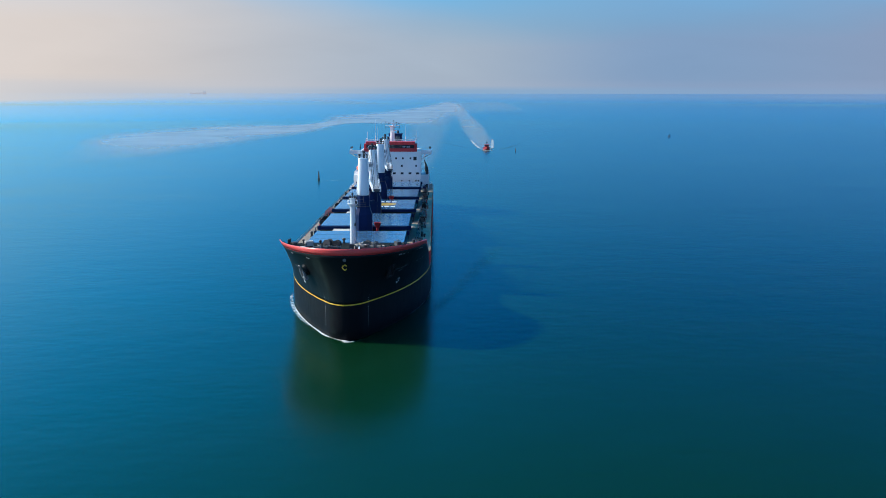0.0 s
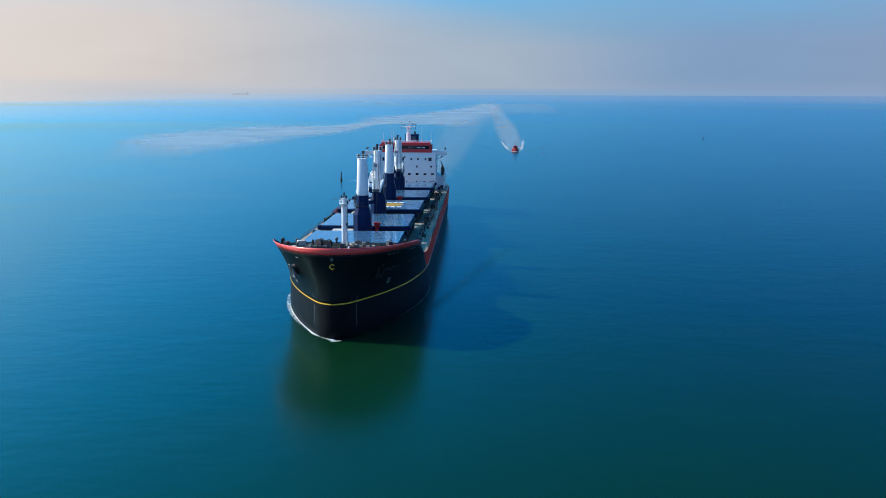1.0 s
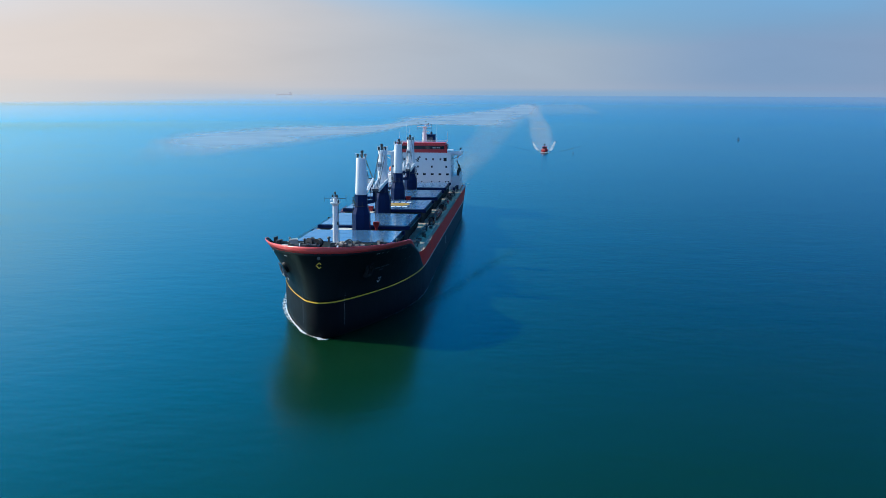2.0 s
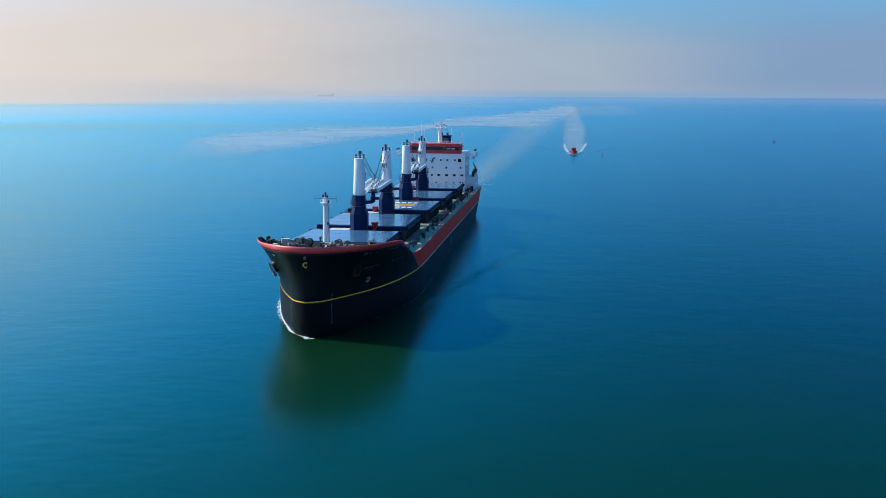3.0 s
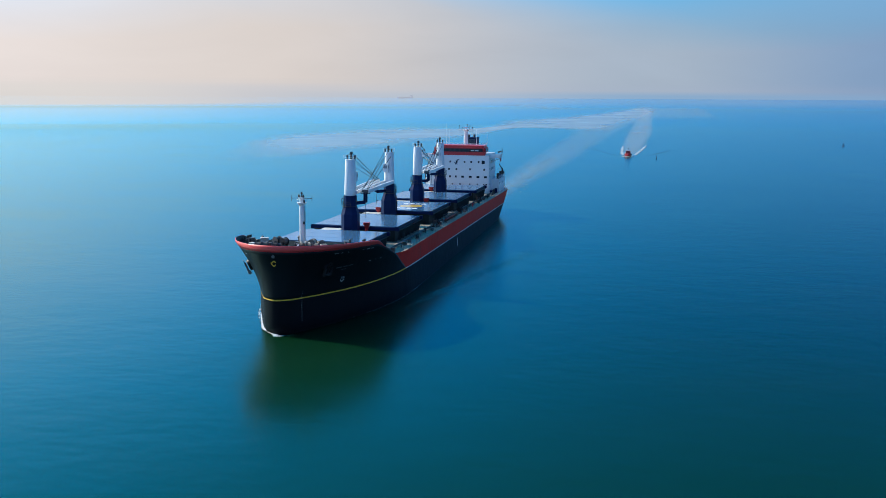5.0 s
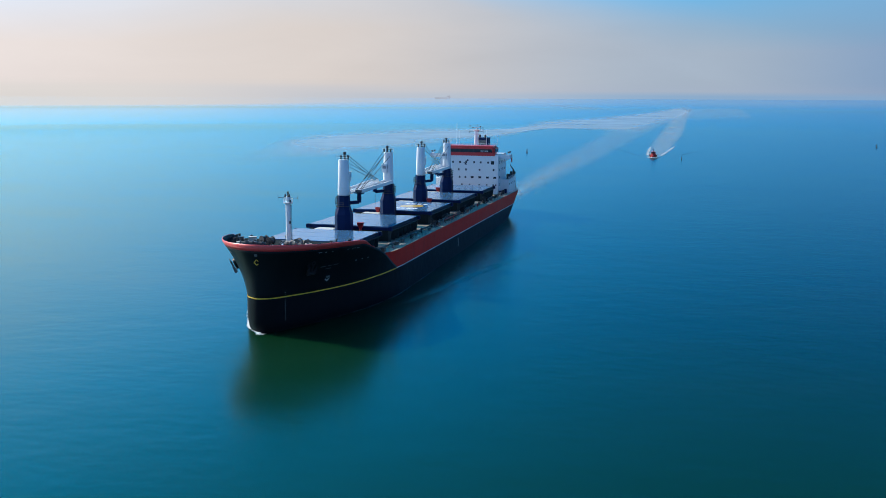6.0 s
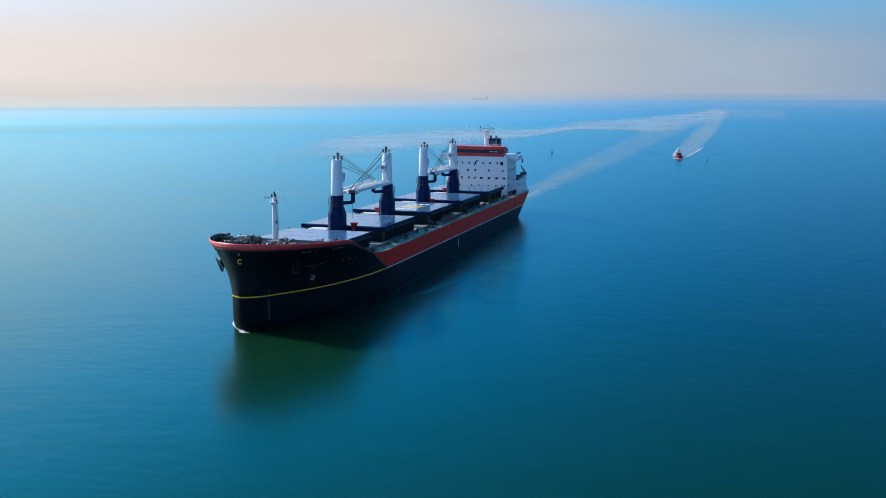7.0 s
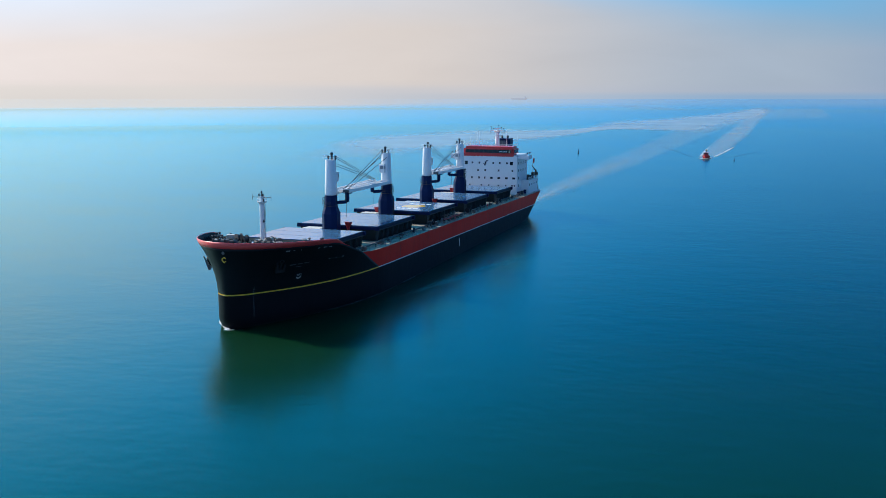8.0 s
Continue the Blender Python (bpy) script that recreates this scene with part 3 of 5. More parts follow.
HATCHES = [(26.0, 44.0, 10.3, 14.5, 3), (52.0, 76.0, 10.5, 14.6, 4), (87.0, 110.5, 10.9, 14.6, 4), (119.7, 142.5, 11.2, 14.6, 4), (152.5, 172.0, 11.3, 14.6, 3)]
hatch_things = [hatch(*row) for row in HATCHES]


# ---- cranes ----
def crane():
    c = thing("deck_crane", "deck crane with white tower, dark blue pedestal and lowered white jib", "crane", (0, 0, 0), "deck cranes")
    bm = B()
    loft(bm, [octagon(4.0, 4.0, 0, 0.26), octagon(4.0, 4.0, 6.9, 0.26), octagon(2.8, 2.8, 8.9, 0.28), octagon(2.75, 2.75, 11.2, 0.28), octagon(2.95, 2.95, 11.4, 0.28)])
    part("pedestal", bm, BLUE, c, "dark blue pedestal")
    bm = B()
    loft(bm, [rounded(2.5, 2.9, 11.4), rounded(2.65, 3.05, 11.7), rounded(2.65, 3.05, 13.0), rounded(2.2, 2.8, 19.85), rounded(2.0, 2.6, 20.0)])
    tower = part("tower", bm, WHITE, c, "white tower")
    for f in tower.data.polygons:
        f.use_smooth = len(f.vertices) == 4
    for x, y, z, r in ((-0.85, 0.5, 20.9, 0.26), (0.2, 0.2, 21.7, 0.36), (0.95, 0.6, 20.9, 0.26)):
        bm = B()
        rod(bm, (x, y, 19.9), (x, y, z - 0.5), r * 0.75)
        rod(bm, (x, y, z - 0.5), (x, y, z), r)
        part("sheave_head", bm, DARK, c, "dark sheave head")
    bm = B()
    for a, b in (((-1.2, -1.2), (1.2, -1.2)), ((1.2, -1.2), (1.2, 1.2)), ((-1.2, 1.2), (-1.2, -1.2))):
        for z in (20.5, 21.0):
            rod(bm, (*a, z), (*b, z), 0.035, n=6)
    for p in ((-1.2, -1.2), (1.2, -1.2), (1.2, 1.2), (-1.2, 1.2)):
        rod(bm, (*p, 20), (*p, 21.0), 0.04, n=6)
    part("top_rail", bm, WHITE, c)
    bm = B()
    box(bm, (0.45, 1.75, 15.7), (1.5, 0.9, 2.2), 0.12)
    cab = part("cabin", bm, WHITE, c, "white operator cabin")
    bm = B()
    box(bm, (0.45, 2.21, 16.05), (1.0, 0.06, 0.8), 0.02)
    part("pane", bm, LOUVRE, cab, "grey louvred window")
    for sx in (1.21, -0.31):
        bm = B()
        box(bm, (sx, 1.8, 16.05), (0.06, 0.5, 0.8), 0.02)
        part("pane", bm, LOUVRE, cab, "grey louvred window")
    bm = B()
    box(bm, (0.45, 1.8, 16.86), (1.7, 1.1, 0.1), 0.03)
    part("cabin_roof", bm, WHITE, cab)
    # jib: two box beams with ties, laid low towards the next crane
    tip, foot = Vector((-3.0, 32.4, 12.3)), Vector((-0.2, 1.2, 12.0))
    d = (tip - foot).normalized()
    n = Vector((d.y, -d.x, 0)).normalized()
    bm = B()
    for s in (-1, 1):
        a, b = foot + n * s * 1.25, tip + n * s * 0.75
        q = (b - a).to_track_quat("Y", "Z").to_matrix().to_4x4()
        box(bm, (a + b) / 2, (0.5, (b - a).length, 0.85), 0.06, q)
    jib = part("jib", bm, WHITE, c, "white twin-beam jib")
    for k in range(7):
        s = (k + 0.6) / 7
        p = foot + (tip - foot) * s
        w = 1.25 - 0.5 * s
        bm = B()
        q = d.to_track_quat("Y", "Z").to_matrix().to_4x4()
        box(bm, p, (2 * w, 0.3, 0.35), 0.03, q)
        part("cross_tie", bm, WHITE, jib)
    bm = B()
    box(bm, tip + d * 0.2, (1.5, 0.5, 0.6), 0.1, d.to_track_quat("Y", "Z").to_matrix().to_4x4())
    part("jib_head", bm, STEEL, jib, "grey jib head with sheaves")
    for s, y, z in ((-0.5, 1.1, 21.0), (0.5, 1.1, 21.0), (-0.9, 1.5, 18.9), (0.9, 1.5, 18.9)):
        bm = B()
        rod(bm, (s, y, z), tip + n * s * 0.8 + Vector((0, 0, 0.5)), 0.07, n=6)
        part("luffing_cable", bm, DARK, c, "dark steel cable")
    bm = B()
    rod(bm, tip + Vector((0, 0, -0.4)), tip + Vector((0, 0, -6.5)), 0.04, n=6)
    part("hook_cable", bm, DARK, c)
    # rest for the neighbour's jib
    bm = B()
    box(bm, (1.6, 2.3, 9.5), (0.8, 3.2, 0.8), 0.1, Matrix.Rotation(radians(-28), 4, "Z"))
    box(bm, (2.6, 3.7, 10.6), (0.85, 0.85, 2.4), 0.1)
    box(bm, (2.6, 3.7, 11.7), (2.4, 0.5, 0.3), 0.05)
    part("jib_rest", bm, BLUE, c, "dark blue jib rest")
    # caged ladder up the foot, walkway round the neck
    bm = B()
    for e in (-0.22, 0.22):
        rod(bm, (-2.1, e - 0.3, 0.2), (-2.1, e - 0.3, 7.3), 0.045, n=6)
        rod(bm, (-2.1, e - 0.3, 7.3), (-1.62, e - 0.3, 9.0), 0.045, n=6)
        rod(bm, (-1.62, e - 0.3, 9.0), (-1.62, e - 0.3, 11.3), 0.045, n=6)
    for k in range(17):
        rod(bm, (-2.1, -0.52, 0.5 + 0.4 * k), (-2.1, -0.08, 0.5 + 0.4 * k), 0.03, n=5)
    for k in range(6):
        rod(bm, (-1.62, -0.52, 9.1 + 0.4 * k), (-1.62, -0.08, 9.1 + 0.4 * k), 0.03, n=5)
    part("ladder", bm, DARK, c, "dark steel ladder")
    bm = B()
    for z in (9.3, 10.0, 10.7):
        ring = [(-1.6 - 0.55 * math.sin(math.pi * k / 6), -0.3 - 0.45 * math.cos(math.pi * k / 6), z) for k in range(7)]
        for p, q in zip(ring, ring[1:]):
            rod(bm, p, q, 0.04, n=5)
    for k in (1, 3, 5):
        rod(bm, (-1.6 - 0.55 * math.sin(math.pi * k / 6), -0.3 - 0.45 * math.cos(math.pi * k / 6), 9.2), (-1.6 - 0.55 * math.sin(math.pi * k / 6), -0.3 - 0.45 * math.cos(math.pi * k / 6), 10.8), 0.035, n=5)
    part("ladder_cage", bm, DARK, c, "dark steel ladder cage")
    bm = B()
    loft(bm, [octagon(3.5, 3.5, 8.78, 0.28, -0.2), octagon(3.5, 3.5, 8.86, 0.28, -0.2)])
    part("walkway", bm, DARK, c, "dark walkway round the neck")
    bm = B()
    edge = octagon(3.4, 3.4, 8.86, 0.28, -0.2)[2:8]
    for z in (0.5, 0.95):
        for p, q in zip(edge, edge[1:]):
            rod(bm, (p[0], p[1], p[2] + z), (q[0], q[1], q[2] + z), 0.03, n=5)
    for p in edge:
        rod(bm, p, (p[0], p[1], p[2] + 0.95), 0.035, n=5)
    part("walkway_rail", bm, DARK, c)
    return c


CRANES = [(48.0, 0), (82.7, 180), (115.0, 0), (147.4, 180)]
first = crane()
first.matrix_world = on_deck(0.15, CRANES[0][0])
for y, turn in CRANES[1:]:
    copy_thing(first, on_deck(0.15, y, turn))

# ---- deckhouse ----
HOUSE_Y = 181.0
HOUSE_Z = DECK_Z + drop_at(HOUSE_Y)
house = thing("deckhouse", "white ship's deckhouse with a red wheelhouse on top", "deckhouse", (0, HOUSE_Y, HOUSE_Z))


def block(name, x0, x1, y0, y1, z0, z1, material, parent, label="", bevel=0.05):
    bm = B()
    box(bm, ((x0 + x1) / 2, (y0 + y1) / 2, (z0 + z1) / 2), (x1 - x0, y1 - y0, z1 - z0), bevel)
    return part(name, bm, material, parent, label)


TOP = 14.3
block("tower_wall", -11.2, 11.2, 0, 15, 0, TOP, WHITE, house, "white painted steel wall")
block("lower_wall", -14.2, 14.2, 6.0, 20, -0.1, 4.9, WHITE, house, "white painted lower house")
block("wing_deck", -15.2, 15.2, 1.5, 6.5, TOP - 1.25, TOP - 1.0, WHITE, house)
for s in (-1, 1):
    block("wing_bulwark", 11.25 if s > 0 else -15.2, 15.2 if s > 0 else -11.25, 1.45, 1.55, TOP - 1.0, TOP + 0.15, WHITE, house, bevel=0.02)
    block("wing_bulwark", s * 15.15 - 0.06, s * 15.15 + 0.06, 1.55, 6.5, TOP - 1.0, TOP + 0.15, WHITE, house, bevel=0.02)
    bm = B()
    box(bm, (s * 13.2, 3.5, TOP - 2.2), (4.4, 0.2, 0.3), 0.0, Matrix.Rotation(radians(-28 * s), 4, "Y"))
    part("wing_brace", bm, WHITE, house)
wheel = block("wheelhouse", -9.75, 9.75, 0.3, 8.0, TOP, TOP + 3.25, SCARLET, house, "red wheelhouse", 0.7)
block("window_band", -8.9, 8.9, 0.18, 0.4, TOP + 0.95, TOP + 2.15, GLASS, wheel, "dark band of bridge windows", 0.02)
for k in range(11):
    block("mullion", -8.9 + 17.8 * k / 10 - 0.07, -8.9 + 17.8 * k / 10 + 0.07, 0.12, 0.2, TOP + 0.95, TOP + 2.15, SCARLET if k in (0, 10) else DARK, wheel, bevel=0.0)
block("window_band", 9.6, 9.87, 1.2, 6.5, TOP + 0.95, TOP + 2.15, GLASS, wheel, bevel=0.02)
block("sill_band", -9.85, 9.85, -0.05, 0.35, TOP - 0.35, TOP + 0.85, SCARLET, wheel, bevel=0.05)
for x0, x1 in ((4.4, 4.9), (5.05, 5.5), (6.0, 6.6), (6.75, 7.2)):
    block("name_bar", x0, x1, 0.1, 0.16, TOP + 1.3, TOP + 1.6, GREY, wheel, bevel=0.0)


def window(x, y, z, w, h, across=True):
    bm = B()
    box(bm, (x, y, z), (w + 0.16, 0.10, h + 0.16) if across else (0.10, w + 0.16, h + 0.16), 0.03)
    win = part("window", bm, WHITE, house)
    bm = B()
    box(bm, (x, y - 0.055, z) if across else (x + 0.055, y, z), (w, 0.03, h) if across else (0.03, w, h))
    part("pane", bm, GLASS, win)


ROWS_OF = [(11.55, 0.62, 0.72, (-6.0, -3.3, -0.9, 2.1, 4.6, 7.4)), (11.5, 1.15, 1.3, (-8.4, 9.1)), (8.8, 0.62, 0.72, (-10.3, -8.9, -3.8, -1.0, 4.2, 9.5)),
           (6.0, 0.62, 0.72, (-9.0, -6.2, -3.4, -1.2)), (6.0, 1.05, 0.72, (1.4, 4.3, 7.2, 10.0)), (3.25, 0.5, 0.5, (-7.0, -2.5, 0.4, 4.1, 7.0, 9.4, 10.3))]
for z, w, h, xs in ROWS_OF:
    for x in xs:
        window(x, -0.02, z, w, h)
for z in (3.3, 6.0, 8.8, 11.5):
    for y in (2.2, 5.4, 8.6, 11.8):
        if z > 6 or y < 5:
            window(11.22, y, z, 0.8, 0.95, False)
for y in (7.0, 10.5, 14.0, 17.5):
    window(14.22, y, 3.2, 0.8, 0.8, False)

funnel = thing("funnel", "dark blue ship's funnel with pale louvres behind the radar mast", "funnel", (1.1, 200.5, DECK_Z + drop_at(200.5)))
bm = B()
loft(bm, [octagon(5.2, 5.5, 0, 0.12), octagon(5.1, 5.3, 16.4, 0.12)])
part("casing", bm, WHITE, funnel)
bm = B()
loft(bm, [octagon(5.14, 5.34, 16.4, 0.12), octagon(5.0, 5.2, 19.6, 0.12), octagon(5.3, 5.5, 19.7, 0.12), octagon(5.3, 5.5, 20.0, 0.12)])
top_band = part("top_band", bm, BLUE, funnel, "dark blue top")
for k in range(5):
    bm = B()
    box(bm, (0, -2.72, 17.4 + 0.42 * k), (3.6, 0.12, 0.2), 0.02, Matrix.Rotation(radians(25), 4, "X"))
    part("louvre", bm, PALE, top_band, "pale louvre")
for x in (-1.2, 1.0):
    bm = B()
    rod(bm, (x, 0, 19.9), (x, 0.3, 21.0), 0.42, n=12)
    part("exhaust_pipe", bm, DARK, funnel)

mast = thing("radar_mast", "white radar mast with platforms on the wheelhouse roof", "mast", (0.3, 192.4, HOUSE_Z + TOP))
bm = B()
rod(bm, (0, 0, 0), (0, 0, 8.6), 0.95, 0.72, 16)
part("post", bm, WHITE, mast)
bm = B()
rod(bm, (0, 0, 8.2), (0, 0, 8.7), 0.75, 1.5, 14)
box(bm, (0, 0, 8.75), (5.4, 1.4, 0.15))
part("platform", bm, WHITE, mast)
for x, z in ((-2.5, 10.2), (-1.4, 9.6), (1.5, 10.0), (2.5, 9.5), (0.5, 10.6)):
    bm = B()
    rod(bm, (x, 0, 8.8), (x, 0, z), 0.07, n=6)
    box(bm, (x, 0, z), (0.45, 0.3, 0.3), 0.04)
    part("signal_lamp", bm, STEEL, mast)
for z, w in ((9.6, 2.2), (7.0, 2.4)):
    bm = B()
    box(bm, (0.4, -1.3, z), (w, 0.25, 0.3), 0.05)
    rod(bm, (0.4, -1.3, z - 0.5), (0.4, -1.3, z), 0.2, n=8)
    box(bm, (0.3, -0.8, z - 0.6), (0.6, 1.4, 0.15))
    part("radar_scanner", bm, WHITE, mast)
bm = B()
rod(bm, (-2.7, 0, 8.1), (2.7, 0, 8.1), 0.05, n=6)
for x in (-2.7, 2.7):
    rod(bm, (x, 0, 7.4), (x, 0, 8.9), 0.05, n=6)
part("yard", bm, STEEL, mast)

# ---- foremast ----
fore = thing("foremast", "white foremast with lamps standing on the forecastle", "mast", (0.6, 14.4, 15.45))
bm = B()
rod(bm, (0, 0, 0), (0, 0, 8.3), 0.58, 0.52, 18)
part("post", bm, WHITE, fore)
bm = B()
rod(bm, (0, 0, 8.2), (0, 0, 8.7), 0.55, 0.95, 16)
rod(bm, (0, 0, 8.7), (0, 0, 8.8), 1.02, 1.02, 16)
part("platform", bm, WHITE, fore)
bm = B()
for k in range(10):
    a, b_ = 2 * math.pi * k / 10, 2 * math.pi * (k + 1) / 10
    rod(bm, (0.98 * math.cos(a), 0.98 * math.sin(a), 8.8), (0.98 * math.cos(a), 0.98 * math.sin(a), 9.45), 0.025, n=5)
    rod(bm, (0.98 * math.cos(a), 0.98 * math.sin(a), 9.45), (0.98 * math.cos(b_), 0.98 * math.sin(b_), 9.45), 0.025, n=5, caps=False)
part("platform_rail", bm, WHITE, fore)
bm = B()
rod(bm, (0, 0, 8.8), (0, 0, 9.75), 0.46, 0.42, 14)
rod(bm, (0, 0, 9.75), (0, 0, 9.87), 0.68, 0.68, 14)
part("head", bm, WHITE, fore)
for x, y, z in ((-0.45, -0.3, 9.87), (0.45, -0.3, 9.87), (0.75, -0.55, 8.8), (0.55, -0.45, 4.4)):
    bm = B()
    rod(bm, (x, y, z), (x, y, z + 0.55), 0.2, 0.16, 10)
    part("lamp", bm, DARK, fore, "dark mast lamp")
bm = B()
rod(bm, (0, 0, 9.87), (0, 0, 10.7), 0.14, 0.1, 8)
rod(bm, (0, 0, 10.5), (0, 0, 10.95), 0.22, 0.16, 10)
part("top_lamp", bm, DARK, fore)
bm = B()
rod(bm, (-2.2, 0, 9.65), (2.2, 0, 9.65), 0.05, n=6)
for x in (-2.2, 2.2):
    rod(bm, (x, 0, 9.0), (x, 0, 10.2), 0.04, n=6)
part("yard", bm, STEEL, fore)
bm = B()
for s_ in (-0.2, 0.2):
    rod(bm, (0.7, s_, 0), (0.64, s_, 8.2), 0.03, n=5)
for k in range(19):
    rod(bm, (0.69, -0.2, 0.4 + 0.4 * k), (0.69, 0.2, 0.4 + 0.4 * k), 0.022, n=5)
part("ladder", bm, STEEL, fore)
# ---- marks on the hull ----
def on_hull(sign, y, z, out=0.03):
    """The place on the hull's side, and the ways along it and out of it."""
    p = Vector((AXIS + sign * breadth(y, z), y, z + drop_at(y)))
    q = Vector((AXIS + sign * breadth(y + 0.2, z), y + 0.2, z + drop_at(y)))
    r = Vector((AXIS + sign * breadth(y, z + 0.2), y, z + 0.2 + drop_at(y)))
    along = (q - p).normalized()
    rise = (r - p).normalized()
    outward = along.cross(rise).normalized()
    if outward.x * sign < 0:
        outward = -outward
    rise = outward.cross(along).normalized()
    if rise.z < 0:
        rise = -rise
    m = Matrix((along, rise, outward)).transposed().to_4x4()
    if m.determinant() < 0:
        m = Matrix((-along, rise, outward)).transposed().to_4x4()
    return Matrix.Translation(p + outward * out) @ m


def bar(name, sign, y, z, w, h, material, out=0.02, label=""):
    bm = B()
    box(bm, (0, 0, 0), (w, h, 0.05), 0.0, on_hull(sign, y, z, out))
    return part(name, bm, material, ship, label)


for sign in (-1, 1):
    for k in range(14):
        bar("draught_mark", sign, 3.7 + 0.05 * math.sin(5.0 * k), 2.3 + 0.45 * k, 0.10 + 0.05 * (k % 3 == 0), (0.12, 0.22, 0.16)[k % 3], DULL if k % 4 == 1 else LETTER)
    slots = ((7.6, 15.35, 1.0), (8.9, 15.3, 0.4), (10.6, 15.2, 0.3), (15.2, 15.0, 0.5), (17.0, 14.95, 1.1), (18.6, 14.85, 0.9)) if sign > 0 else ((3.4, 15.35, 1.1), (9.6, 15.25, 0.8))
    for y, z, w in slots:
        bar("fairlead", sign, y, z - 0.1, w * 0.85, 0.17, LETTER)
        # flat dark bar, painted for the shade inside the opening
        bar("fairlead_mouth_shade", sign, y, z - 0.1, w * 0.5, 0.09, NEAR_BLACK, out=0.03)
    for y, w in ((20.2, 0.9), (22.4, 0.8), (24.6, 0.8)):
        bar("hull_mark", sign, y, 12.2 - 0.02 * y, w * 0.6, 0.11, LETTER)
    for y, w in ((10.6, 1.6), (12.3, 1.2), (13.9, 1.4)):
        bar("name_bar", sign, y, 11.9, w, 0.22, DULL, label="dull bar of unreadable lettering")
    bar("name_bar", sign, 12.2, 11.3, 1.5, 0.16, DULL)
    # push mark: word and arrow head
    txt = bpy.data.curves.new("tug_mark", "FONT")
    txt.body, txt.size, txt.align_x, txt.extrude = "TUG", 0.62, "CENTER", 0.01
    txt.materials.append(LETTER)
    mark = new("tug_mark", txt)
    mark.parent = ship
    m = on_hull(sign, 13.2, 9.2, 0.03)
    mark.matrix_world = m
    mark["label"] = "white painted word"
    for dx, a in ((-0.3, -40), (0.3, 40)):
        bm = B()
        box(bm, (0, 0, 0), (0.85, 0.13, 0.05), 0.0, on_hull(sign, 13.2, 8.75, 0.02) @ pose(dx, 0, 0, 0, 0, a))
        part("tug_arrow", bm, WHITE, ship)
    for y in (54.0, 128.0):
        for k in range(4):
            bar("draught_mark", sign, y, 7.6 + 0.75 * k, 0.3, 0.22, DULL)
    bar("load_line", sign, 100.0, 4.4, 0.25, 2.2, WHITE)

# emblem on the stem: an open yellow ring of straight bars
bm = B()
for x, z, a, long in ((-0.28, 0.28, 45, 0.8), (-0.28, -0.28, -45, 0.8), (0.16, 0.40, -45, 0.5), (0.16, -0.40, 45, 0.5)):
    box(bm, (0.35 + x, stem(14.2) - 0.06, 14.2 + z), (long, 0.08, 0.17), 0.0, Matrix.Rotation(radians(-a), 4, "Y"))
part("emblem", bm, YELLOW, ship, "yellow emblem of straight bars")
bm = B()
rod(bm, (0.3, stem(15.6) + 0.1, 15.6), (0.3, stem(15.6) - 0.1, 15.6), 0.32, n=14)
part("panama_chock", bm, STEEL, ship)


# ---- anchors ----
def anchor(sign, steel, out, label):
    a = thing("ship_anchor", label, "anchor", (0, 0, 0), "anchors")
    m = on_hull(sign, 7.6, 12.2, 0.0)
    a.matrix_world = m
    lift = Matrix.Translation((0, 0, out))
    bm = B()
    rod(bm, (0, 0.1, -0.7), (0, 0.1, 0.28 + 0.6 * max(out, 0)), 1.4, 1.05, 24)
    part("bolster", bm, BLACK, a, "black hawse bolster")
    bm = B()
    box(bm, (0, 0.0, 0.5), (0.34, 2.1, 0.34), 0.1)
    part("shank", bm, steel, a).matrix_basis = lift
    bm = B()
    loft(bm, [[(x, -1.15 + 0.34 * math.cos(q), 0.5 + 0.34 * math.sin(q)) for q in [2 * math.pi * k / 10 for k in range(10)]] for x in (-1.0, -0.8, 0.8, 1.0)])
    part("crown", bm, steel, a).matrix_basis = lift
    bm = B()
    loft(bm, [[(math.cos(p) * (0.42 + 0.09 * math.cos(q)), 1.15 + math.sin(p) * (0.42 + 0.09 * math.cos(q)), 0.5 + 0.09 * math.sin(q)) for q in [2 * math.pi * k / 6 for k in range(6)]] for p in [2 * math.pi * k / 12 for k in range(13)]], caps=False)
    part("shackle", bm, steel, a).matrix_basis = lift
    for s in (-1, 1):
        bm = B()
        loft(bm, [[(s * x - w, y, 0.55 - h), (s * x + w, y, 0.55 - h), (s * x + w, y, 0.55 + h), (s * x - w, y, 0.55 + h)]
                  for x, y, w, h in ((0.72, -1.15, 0.26, 0.24), (0.82, -0.4, 0.24, 0.2), (0.86, 0.2, 0.16, 0.13), (0.84, 0.6, 0.04, 0.05))])
        part("fluke", bm, steel, a).matrix_basis = lift


# one steel in two tones: sunlight put into starboard's, shade into port's
anchor(-1, ANCHOR_LIT, 0.4, "worn anchor in a sunlit tone standing out from the black bow")
anchor(1, ANCHOR_SHADED, -0.1, "anchor in a shaded tone drawn up flush against the black bow")

# ---- forecastle gear ----
FC = 15.45


